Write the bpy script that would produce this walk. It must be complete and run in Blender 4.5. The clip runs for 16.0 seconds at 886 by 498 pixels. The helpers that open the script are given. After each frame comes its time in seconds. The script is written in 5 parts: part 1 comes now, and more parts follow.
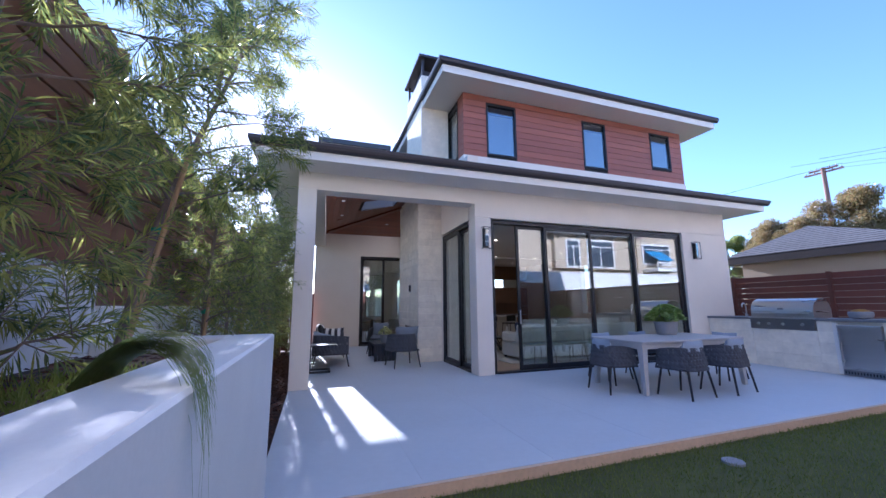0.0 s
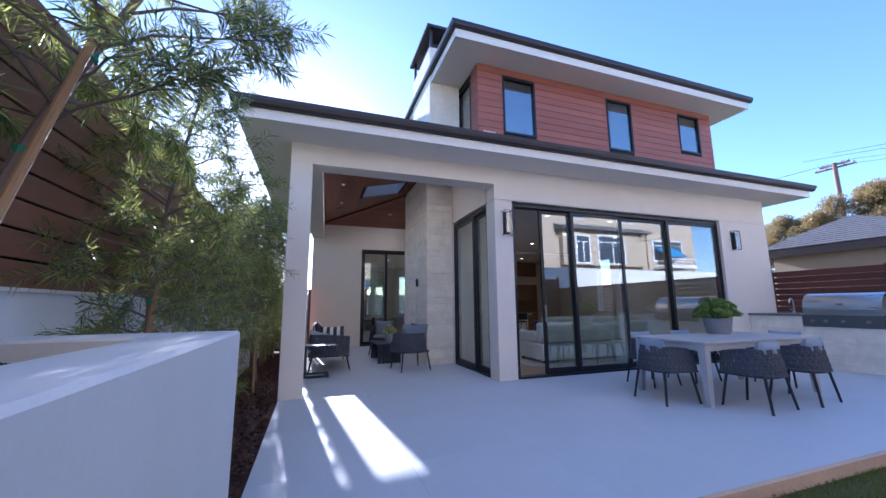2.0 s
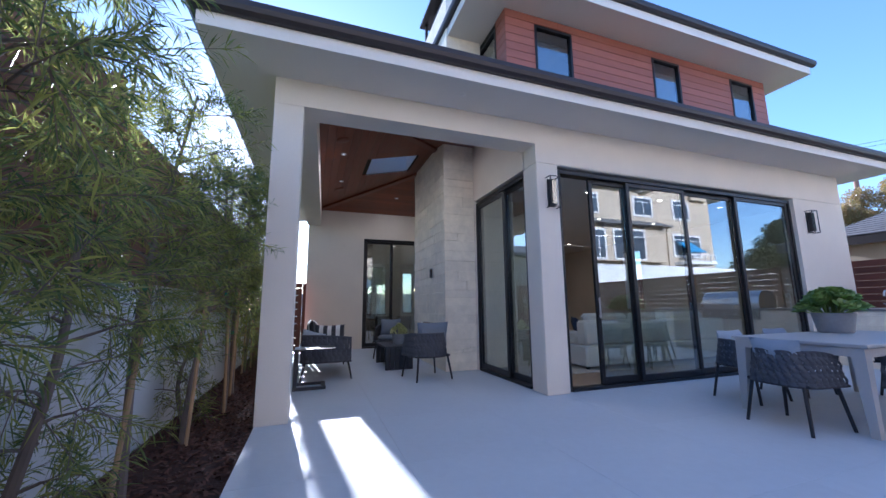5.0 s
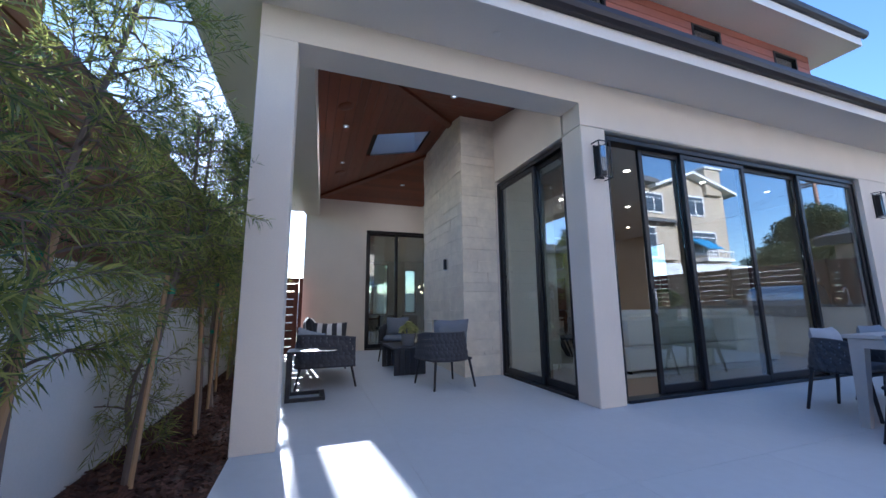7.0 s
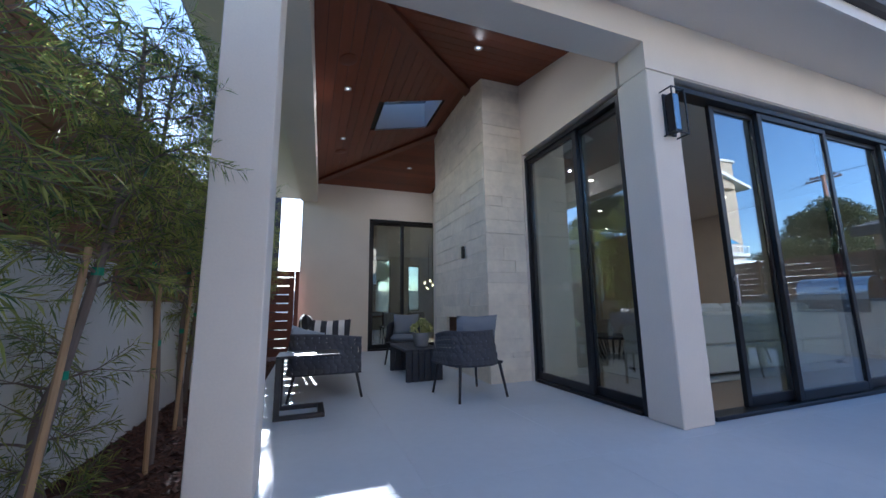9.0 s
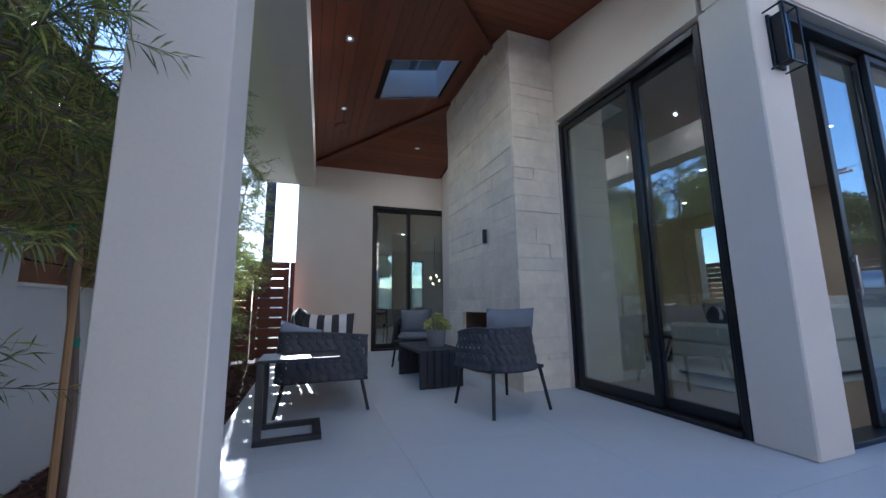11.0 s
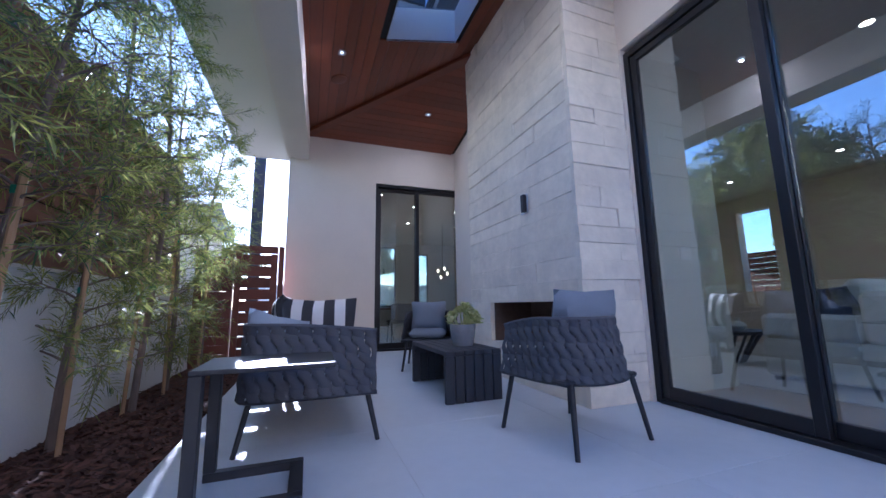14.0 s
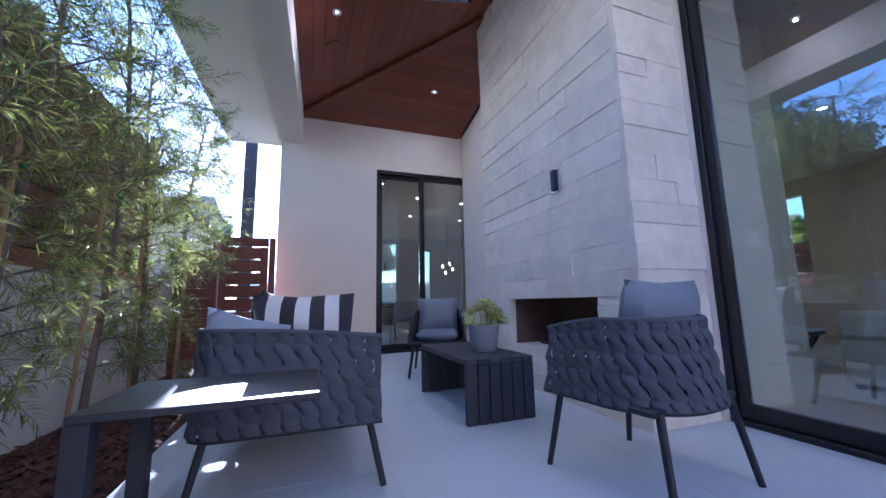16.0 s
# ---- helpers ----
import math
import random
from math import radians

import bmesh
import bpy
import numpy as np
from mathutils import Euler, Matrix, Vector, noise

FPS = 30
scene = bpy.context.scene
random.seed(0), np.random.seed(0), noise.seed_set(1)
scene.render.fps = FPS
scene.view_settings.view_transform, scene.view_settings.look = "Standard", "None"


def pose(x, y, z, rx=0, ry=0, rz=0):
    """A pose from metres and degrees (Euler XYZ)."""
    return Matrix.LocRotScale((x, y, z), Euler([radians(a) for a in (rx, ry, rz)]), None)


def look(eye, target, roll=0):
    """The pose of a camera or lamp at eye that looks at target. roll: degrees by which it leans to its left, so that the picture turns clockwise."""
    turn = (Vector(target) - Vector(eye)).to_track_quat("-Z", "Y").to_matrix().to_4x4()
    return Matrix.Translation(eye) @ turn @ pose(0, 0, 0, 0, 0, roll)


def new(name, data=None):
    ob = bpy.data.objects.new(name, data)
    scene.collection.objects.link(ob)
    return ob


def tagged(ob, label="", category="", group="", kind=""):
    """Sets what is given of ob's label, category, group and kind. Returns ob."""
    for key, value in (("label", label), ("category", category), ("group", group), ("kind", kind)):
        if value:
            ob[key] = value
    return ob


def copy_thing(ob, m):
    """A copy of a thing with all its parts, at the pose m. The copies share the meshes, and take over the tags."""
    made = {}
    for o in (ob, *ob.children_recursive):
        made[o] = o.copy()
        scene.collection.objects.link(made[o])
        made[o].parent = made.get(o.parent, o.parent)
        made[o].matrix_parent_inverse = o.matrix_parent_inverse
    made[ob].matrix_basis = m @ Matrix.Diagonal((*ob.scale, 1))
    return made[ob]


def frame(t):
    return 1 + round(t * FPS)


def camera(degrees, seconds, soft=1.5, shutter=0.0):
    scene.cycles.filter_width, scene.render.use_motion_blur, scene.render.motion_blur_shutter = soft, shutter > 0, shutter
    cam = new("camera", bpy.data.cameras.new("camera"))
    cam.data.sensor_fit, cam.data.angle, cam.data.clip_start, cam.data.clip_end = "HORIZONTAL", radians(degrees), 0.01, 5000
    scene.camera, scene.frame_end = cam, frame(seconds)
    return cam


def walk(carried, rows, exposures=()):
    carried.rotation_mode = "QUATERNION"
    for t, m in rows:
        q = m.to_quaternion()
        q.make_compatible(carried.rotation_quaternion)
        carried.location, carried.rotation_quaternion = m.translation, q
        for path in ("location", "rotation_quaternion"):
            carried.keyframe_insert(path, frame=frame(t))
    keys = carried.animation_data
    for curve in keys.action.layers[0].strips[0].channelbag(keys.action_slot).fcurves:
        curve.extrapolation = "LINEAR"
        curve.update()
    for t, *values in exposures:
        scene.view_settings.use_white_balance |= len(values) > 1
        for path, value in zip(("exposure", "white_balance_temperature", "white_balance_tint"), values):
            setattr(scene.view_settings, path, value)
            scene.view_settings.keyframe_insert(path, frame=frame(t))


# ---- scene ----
cam = camera(101.0, 16.0)
PATH = [
    (0, (-3.376, -6.651, 1.343), (-2.725, -4.785, 1.65), -0.5),
    (0.5, (-3.368, -6.416, 1.324), (-2.718, -4.549, 1.63), -0.5),
    (1, (-3.372, -6.144, 1.308), (-2.717, -4.28, 1.617), -0.5),
    (1.5, (-3.347, -5.903, 1.28), (-2.692, -4.038, 1.588), -0.5),
    (2, (-3.319, -5.647, 1.262), (-2.664, -3.782, 1.567), -0.5),
    (2.5, (-3.298, -5.405, 1.249), (-2.643, -3.541, 1.555), -0.5),
    (3, (-3.277, -5.158, 1.233), (-2.622, -3.293, 1.537), -0.6),
    (3.5, (-3.267, -4.901, 1.215), (-2.61, -3.037, 1.521), -0.5),
    (4, (-3.246, -4.661, 1.196), (-2.588, -2.797, 1.502), -0.5),
    (6.5, (-3.228, -3.417, 1.068), (-2.56, -1.558, 1.383), -0.6),
    (7, (-3.216, -3.187, 1.055), (-2.547, -1.329, 1.37), -0.6),
    (7.5, (-3.213, -2.949, 1.058), (-2.542, -1.09, 1.365), -0.7),
    (8, (-3.194, -2.707, 1.048), (-2.524, -0.848, 1.354), -0.8),
    (8.5, (-3.193, -2.459, 1.024), (-2.518, -0.602, 1.333), -0.8),
    (9, (-3.181, -2.238, 0.996), (-2.506, -0.381, 1.305), -0.8),
    (11.5, (-3.122, -1.153, 0.901), (-2.443, 0.703, 1.204), -0.8),
    (12, (-3.118, -0.942, 0.874), (-2.434, 0.913, 1.179), -0.8),
    (12.5, (-3.095, -0.763, 0.846), (-2.414, 1.093, 1.151), -0.8),
    (13, (-3.072, -0.577, 0.82), (-2.388, 1.278, 1.123), -0.7),
    (13.5, (-3.039, -0.403, 0.808), (-2.357, 1.453, 1.106), -0.8),
    (14, (-3.016, -0.241, 0.804), (-2.335, 1.615, 1.106), -0.9),
    (14.5, (-2.99, -0.07, 0.804), (-2.306, 1.786, 1.097), -1.0),
    (15, (-2.964, 0.088, 0.803), (-2.28, 1.943, 1.098), -1.0),
    (15.5, (-2.943, 0.231, 0.803), (-2.259, 2.088, 1.095), -1.1),
    (16, (-2.926, 0.37, 0.803), (-2.247, 2.229, 1.092), -1.2),
]
walk(cam, [(t, look(eye, target, roll)) for t, eye, target, roll in PATH], [(0, 1.46, 5080, 23), (9, 1.44, 5150, 13), (12.8, 1.42, 4850, 12), (14, 2.02, 4720, 24), (16, 2.12, 4680, 25)])

# ---- world, sun ----
SUN = Vector((-0.101, 0.934, 0.344)).normalized()
world = bpy.data.worlds.new("sky")
scene.world = world
world.use_nodes = True
wn = world.node_tree
sky = wn.nodes.new("ShaderNodeTexSky")
sky.sky_type, sky.sun_disc = "NISHITA", False
sky.sun_elevation = math.asin(SUN.z)
sky.sun_rotation = math.atan2(SUN.x, SUN.y)
sky.air_density, sky.dust_density, sky.ozone_density = 1.0, 0.3, 2.6
wn.links.new(sky.outputs[0], wn.nodes["Background"].inputs[0])
wn.nodes["Background"].inputs[1].default_value = 0.13
sun = new("sun", bpy.data.lights.new("sun", "SUN"))
sun.data.energy, sun.data.angle, sun.data.color = 4.3, radians(0.5), (1.0, 0.93, 0.82)
sun.matrix_world = look(SUN * 60, (0, 0, 0))


# ---- materials ----
def material(name, color, rough=0.6, metal=0.0, grain=30.0, vary=0.12, big=0.8, stain=0.1, bump=0.1, stretch=(1, 1, 1), per_piece=0.0, island=False, spec=0.5):
    """A surface with fine grain, large uneven tone and fine relief; per_piece varies it from piece to piece."""
    m = bpy.data.materials.new(name)
    m.use_nodes = True
    nt = m.node_tree
    b = nt.nodes["Principled BSDF"]
    co = nt.nodes.new("ShaderNodeTexCoord")
    mp = nt.nodes.new("ShaderNodeMapping")
    mp.inputs["Scale"].default_value = stretch
    nt.links.new(co.outputs["Object"], mp.inputs[0])
    fine, wide = nt.nodes.new("ShaderNodeTexNoise"), nt.nodes.new("ShaderNodeTexNoise")
    fine.inputs["Scale"].default_value, fine.inputs["Detail"].default_value = grain, 5
    wide.inputs["Scale"].default_value, wide.inputs["Detail"].default_value = big, 4
    nt.links.new(mp.outputs[0], fine.inputs[0])
    nt.links.new(mp.outputs[0], wide.inputs[0])

    def maths(op, a, c):
        n = nt.nodes.new("ShaderNodeMath")
        n.operation = op
        for i, v in enumerate((a, c)):
            if isinstance(v, (int, float)):
                n.inputs[i].default_value = v
            else:
                nt.links.new(v, n.inputs[i])
        return n.outputs[0]
    value = maths("ADD", maths("MULTIPLY", maths("SUBTRACT", fine.outputs[0], 0.5), vary * 2), maths("MULTIPLY", maths("SUBTRACT", wide.outputs[0], 0.5), stain * 2))
    if per_piece:
        if island:
            rnd = nt.nodes.new("ShaderNodeNewGeometry").outputs["Random Per Island"]
        else:
            rnd = nt.nodes.new("ShaderNodeObjectInfo").outputs["Random"]
        value = maths("ADD", value, maths("MULTIPLY", maths("SUBTRACT", rnd, 0.5), per_piece * 2))
    value = maths("ADD", value, 1.0)
    hsv = nt.nodes.new("ShaderNodeHueSaturation")
    hsv.inputs["Color"].default_value = (*color, 1)
    nt.links.new(value, hsv.inputs["Value"])
    nt.links.new(hsv.outputs[0], b.inputs["Base Color"])
    nt.links.new(maths("ADD", maths("MULTIPLY", wide.outputs[0], 0.2), max(0.0, rough - 0.1)), b.inputs["Roughness"])
    b.inputs["Metallic"].default_value = metal
    b.inputs["Specular IOR Level"].default_value = spec
    if bump:
        bp = nt.nodes.new("ShaderNodeBump")
        bp.inputs["Strength"].default_value, bp.inputs["Distance"].default_value = bump, 0.01
        nt.links.new(fine.outputs[0], bp.inputs["Height"])
        nt.links.new(bp.outputs[0], b.inputs["Normal"])
    return m


def glass_material(name, tint, f0):
    m = bpy.data.materials.new(name)
    m.use_nodes = True
    nt = m.node_tree
    nt.nodes.remove(nt.nodes["Principled BSDF"])
    lw, pw, ma, tr, gl, mx = (nt.nodes.new("ShaderNode" + k) for k in ("LayerWeight", "Math", "Math", "BsdfTransparent", "BsdfGlossy", "MixShader"))
    lw.inputs[0].default_value = 0.5
    pw.operation, pw.inputs[1].default_value = "POWER", 4.0
    ma.operation, ma.inputs[1].default_value, ma.inputs[2].default_value = "MULTIPLY_ADD", 1 - f0, f0
    nt.links.new(lw.outputs["Facing"], pw.inputs[0])
    nt.links.new(pw.outputs[0], ma.inputs[0])
    tr.inputs[0].default_value = (*tint, 1)
    gl.inputs["Roughness"].default_value = 0.0
    gl.inputs[0].default_value = (0.93, 0.96, 1, 1)
    nt.links.new(ma.outputs[0], mx.inputs[0])
    nt.links.new(tr.outputs[0], mx.inputs[1])
    nt.links.new(gl.outputs[0], mx.inputs[2])
    nt.links.new(mx.outputs[0], nt.nodes["Material Output"].inputs[0])
    return m


def leaf_material(name, color, color2):
    m = bpy.data.materials.new(name)
    m.use_nodes = True
    nt = m.node_tree
    b = nt.nodes["Principled BSDF"]
    geo, ramp = nt.nodes.new("ShaderNodeNewGeometry"), nt.nodes.new("ShaderNodeValToRGB")
    ramp.color_ramp.elements[0].color, ramp.color_ramp.elements[1].color = (*color, 1), (*color2, 1)
    nt.links.new(geo.outputs["Random Per Island"], ramp.inputs[0])
    nt.links.new(ramp.outputs[0], b.inputs["Base Color"])
    b.inputs["Roughness"].default_value = 0.24
    b.inputs["Specular IOR Level"].default_value = 0.7
    tl, mx = nt.nodes.new("ShaderNodeBsdfTranslucent"), nt.nodes.new("ShaderNodeMixShader")
    lit = nt.nodes.new("ShaderNodeHueSaturation")
    lit.inputs["Value"].default_value = 1.7
    nt.links.new(ramp.outputs[0], lit.inputs["Color"])
    nt.links.new(lit.outputs[0], tl.inputs[0])
    mx.inputs[0].default_value = 0.5
    nt.links.new(b.outputs[0], mx.inputs[1])
    nt.links.new(tl.outputs[0], mx.inputs[2])
    nt.links.new(mx.outputs[0], nt.nodes["Material Output"].inputs[0])
    return m


TUFT_COLOR = (0.16, 0.22, 0.07)


def glow_material(name, color, strength):
    m = bpy.data.materials.new(name)
    m.use_nodes = True
    b = m.node_tree.nodes["Principled BSDF"]
    b.inputs["Emission Color"].default_value, b.inputs["Emission Strength"].default_value = (*color, 1), strength
    return m


STUCCO = material("stucco", (0.82, 0.74, 0.64), 0.9, grain=70, vary=0.05, big=1.6, stain=0.08, bump=0.07)
STUCCO_WHITE = material("white_stucco", (0.78, 0.77, 0.75), 0.85, grain=60, vary=0.05, big=1.8, stain=0.09, bump=0.06)
SOFFIT = material("soffit_paint", (0.82, 0.76, 0.68), 0.8, grain=60, vary=0.03, stain=0.05, bump=0.1)
FASCIA = material("fascia_paint", (0.84, 0.79, 0.72), 0.6, grain=40, vary=0.03, stain=0.05, bump=0.05)
GUTTER = material("dark_gutter", (0.045, 0.038, 0.04), 0.45, 0.3, grain=20, vary=0.1, stain=0.1, bump=0.02)
ROOF = material("metal_roof", (0.07, 0.07, 0.075), 0.5, 0.4, grain=20, vary=0.1, stain=0.15, bump=0.02)
FRAME = material("bronze_frame", (0.018, 0.018, 0.02), 0.35, 0.2, grain=40, vary=0.1, stain=0.1, bump=0.02)
TILE = material("porcelain_tile", (0.62, 0.66, 0.7), 0.5, grain=14, vary=0.05, big=1.1, stain=0.1, bump=0.04, per_piece=0.01)
GROUT = material("grout", (0.6, 0.59, 0.57), 0.9, grain=60, vary=0.1, stain=0.1)
SLAB_EDGE = material("slab_edge", (0.72, 0.53, 0.37), 0.8, grain=25, vary=0.15, big=3, stain=0.12, bump=0.25)
STONE = material("split_limestone", (0.9, 0.82, 0.68), 0.85, grain=14, vary=0.1, big=4.5, stain=0.16, bump=0.65, per_piece=0.05)
MORTAR = material("mortar", (0.72, 0.66, 0.56), 0.95, grain=60, vary=0.15, stain=0.1)
CEDAR = material("cedar_ceiling", (0.19, 0.047, 0.018), 0.42, grain=7, vary=0.22, big=1.5, stain=0.15, bump=0.05, stretch=(7, 0.6, 7), per_piece=0.16, island=True)
CEDAR_X = material("cedar_trim", (0.17, 0.042, 0.016), 0.42, grain=7, vary=0.2, big=1.5, stain=0.12, bump=0.05)
CLADDING = material("red_cladding", (0.34, 0.115, 0.075), 0.5, grain=6, vary=0.14, big=1.1, stain=0.18, bump=0.08, stretch=(0.6, 6, 6), per_piece=0.1)
FENCE = material("stained_fence", (0.16, 0.05, 0.032), 0.6, grain=6, vary=0.2, big=1.3, stain=0.15, bump=0.1, stretch=(2, 2, 6), per_piece=0.15)
RAINSCREEN = material("brown_board", (0.25, 0.11, 0.062), 0.55, grain=6, vary=0.16, big=0.9, stain=0.15, bump=0.06, stretch=(0.5, 3, 3), per_piece=0.1)
GLASS = glass_material("window_glass", (0.78, 0.83, 0.79), 0.19)
GLASS_UP = glass_material("upper_glass", (0.7, 0.74, 0.74), 0.2)
MULCH = material("bark_mulch", (0.06, 0.028, 0.02), 0.95, grain=40, vary=0.4, big=5, stain=0.3, bump=0.8)
BARK_CHIP = material("bark_chip", (0.1, 0.045, 0.03), 0.9, grain=30, vary=0.3, stain=0.2, per_piece=0.5, island=True)
SOIL = material("planter_soil", (0.05, 0.04, 0.035), 0.95, grain=40, vary=0.4, big=5, stain=0.3, bump=0.8)
LAWN = material("lawn_ground", (0.1, 0.11, 0.03), 0.95, grain=120, vary=0.4, big=2, stain=0.3, bump=0.6)
DARK_LEAF = leaf_material("dark_leaf", (0.035, 0.05, 0.02), (0.09, 0.1, 0.04))
GRASS = leaf_material("grass_blade", (0.1, 0.14, 0.025), (0.2, 0.22, 0.06))
LEAF = leaf_material("fern_pine_leaf", (0.065, 0.115, 0.05), (0.36, 0.36, 0.09))
BARK = material("young_bark", (0.2, 0.15, 0.12), 0.85, grain=30, vary=0.25, big=6, stain=0.2, bump=0.4, stretch=(1, 1, 0.3))
STAKE = material("pine_stake", (0.45, 0.28, 0.14), 0.8, grain=20, vary=0.2, stain=0.15, bump=0.1, stretch=(1, 1, 0.15))
TAPE = material("green_tie", (0.02, 0.25, 0.14), 0.5)
WALL_IN = material("interior_paint", (0.66, 0.63, 0.56), 0.8, grain=50, vary=0.02, stain=0.03, bump=0.05)
CEIL_IN = material("interior_ceiling", (0.8, 0.78, 0.75), 0.85, grain=50, vary=0.02, stain=0.03, bump=0.05)
WALNUT_WALL = material("walnut_panelling", (0.22, 0.12, 0.06), 0.5, grain=7, vary=0.15, big=1.2, stain=0.12, bump=0.04, stretch=(6, 6, 0.6))
OAK = material("oak_floor", (0.42, 0.29, 0.18), 0.4, grain=8, vary=0.12, big=1.2, stain=0.12, stretch=(1, 6, 1), bump=0.03, per_piece=0.12)
LAMP = glow_material("lamp_glow", (1.0, 0.8, 0.55), 6.0)
CHROME = material("satin_steel", (0.6, 0.6, 0.6), 0.3, 1.0, grain=60, vary=0.05, stain=0.08, bump=0.03, stretch=(1, 1, 12))
SHINGLE = material("grey_shingle", (0.13, 0.13, 0.14), 0.9, grain=12, vary=0.35, big=2, stain=0.2, bump=0.5)
BEIGE = material("beige_siding", (0.5, 0.41, 0.31), 0.85, grain=30, vary=0.05, stain=0.06, bump=0.2)
PANE_DARK = material("far_window_glass", (0.06, 0.08, 0.11), 0.15, grain=3, vary=0.1, big=0.6, stain=0.3, bump=0.0)
WHITE = material("white_paint", (0.8, 0.8, 0.8), 0.6, grain=30, vary=0.03, stain=0.05, bump=0.03)
CURTAIN = material("grey_blind_cloth", (0.3, 0.33, 0.36), 0.9, grain=90, vary=0.05, stain=0.06, bump=0.05)
POLE = material("weathered_pole", (0.3, 0.17, 0.13), 0.85, grain=14, vary=0.2, big=2, stain=0.2, bump=0.2, stretch=(4, 4, 0.4))
BLUE = material("blue_canvas", (0.03, 0.25, 0.5), 0.8, grain=60, vary=0.1, stain=0.1)
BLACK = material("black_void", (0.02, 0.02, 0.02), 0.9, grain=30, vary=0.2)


# ---- mesh helpers ----
class Shape:
    """Collects vertices and faces for one mesh."""

    def __init__(self):
        self.v, self.f = [], []

    def add(self, verts, faces):
        n = len(self.v)
        self.v.extend([tuple(p) for p in verts])
        self.f.extend([tuple(n + i for i in f) for f in faces])
        return self

    def box(self, x0, x1, y0, y1, z0, z1, c=0.0):
        """A box; c chamfers its edges."""
        x0, x1, y0, y1, z0, z1 = min(x0, x1), max(x0, x1), min(y0, y1), max(y0, y1), min(z0, z1), max(z0, z1)
        if c <= 0:
            return self.add([(x, y, z) for z in (z0, z1) for y in (y0, y1) for x in (x0, x1)],
                            [(0, 2, 3, 1), (4, 5, 7, 6), (0, 1, 5, 4), (2, 6, 7, 3), (0, 4, 6, 2), (1, 3, 7, 5)])
        c = min(c, (x1 - x0) / 2.2, (y1 - y0) / 2.2, (z1 - z0) / 2.2)
        bm = bmesh.new()
        b = Shape().box(x0, x1, y0, y1, z0, z1)
        vs = [bm.verts.new(p) for p in b.v]
        for f in b.f:
            bm.faces.new([vs[i] for i in f])
        bmesh.ops.bevel(bm, geom=list(bm.edges), offset=c, segments=1, affect="EDGES")
        bm.verts.index_update()
        self.add([v.co[:] for v in bm.verts], [[v.index for v in f.verts] for f in bm.faces])
        bm.free()
        return self

    def tube(self, pts, radii, n=8, caps=True, flat=1.0):
        """A tube along points."""
        pts = [Vector(p) for p in pts]
        if isinstance(radii, (int, float)):
            radii = [radii] * len(pts)
        vs, fs = [], []
        side = None
        for i, p in enumerate(pts):
            d = (pts[min(i + 1, len(pts) - 1)] - pts[max(i - 1, 0)]).normalized()
            if side is None:
                side = d.orthogonal().normalized()
            side = (side - d * side.dot(d)).normalized()
            up = d.cross(side)
            for k in range(n):
                a = 2 * math.pi * k / n
                vs.append(p + (side * math.cos(a) + up * math.sin(a) * flat) * radii[i])
        for i in range(len(pts) - 1):
            for k in range(n):
                k2 = (k + 1) % n
                fs.append((i * n + k, i * n + k2, (i + 1) * n + k2, (i + 1) * n + k))
        if caps:
            fs.append(tuple(range(n - 1, -1, -1)))
            fs.append(tuple((len(pts) - 1) * n + k for k in range(n)))
        return self.add(vs, fs)

    def lathe(self, profile, n=24, at=(0, 0, 0)):
        """Turns (radius, height) pairs round the z axis."""
        vs, fs = [], []
        for r, z in profile:
            for k in range(n):
                a = 2 * math.pi * k / n
                vs.append((at[0] + r * math.cos(a), at[1] + r * math.sin(a), at[2] + z))
        for i in range(len(profile) - 1):
            for k in range(n):
                k2 = (k + 1) % n
                fs.append((i * n + k, i * n + k2, (i + 1) * n + k2, (i + 1) * n + k))
        fs.append(tuple(range(n - 1, -1, -1)))
        fs.append(tuple((len(profile) - 1) * n + k for k in range(n)))
        return self.add(vs, fs)

    def prism(self, outline, axis, a, b):
        """An outline in the two other axes, drawn out along axis from a to b."""
        def put(p, t):
            q = list(p)
            q.insert("xyz".index(axis), t)
            return q
        n = len(outline)
        return self.add([put(p, a) for p in outline] + [put(p, b) for p in outline],
                        [tuple(range(n - 1, -1, -1)), tuple(range(n, 2 * n))] + [(i, (i + 1) % n, n + (i + 1) % n, n + i) for i in range(n)])

    def mesh(self, name, mat, smooth=False):
        me = bpy.data.meshes.new(name)
        me.from_pydata(self.v, [], self.f)
        bm = bmesh.new()
        bm.from_mesh(me)
        bmesh.ops.recalc_face_normals(bm, faces=bm.faces)
        bm.to_mesh(me)
        bm.free()
        me.materials.append(mat)
        if smooth:
            me.shade_smooth()
            me.set_sharp_from_angle(angle=radians(40))
        return me


def solid(name, shape, mat, label="", category="", kind="", smooth=False, at=None, group=""):
    ob = new(name, shape.mesh(name, mat, smooth))
    if at is not None:
        ob.matrix_basis = at
    return tagged(ob, label, category, group, kind)


def thing(name, label, category, at, group=""):
    ob = new(name)
    ob.matrix_basis = at
    return tagged(ob, label, category, group)


def part(name, shape, mat, parent, label="", smooth=False, kind=""):
    ob = new(name, shape.mesh(name, mat, smooth))
    ob.parent = parent
    return tagged(ob, label, kind=kind)


def structure(name, mat, *boxes, c=0.0, label=""):
    s = Shape()
    for b in boxes:
        s.box(*b, c=c)
    return solid(name, s, mat, kind="structure", label=label)


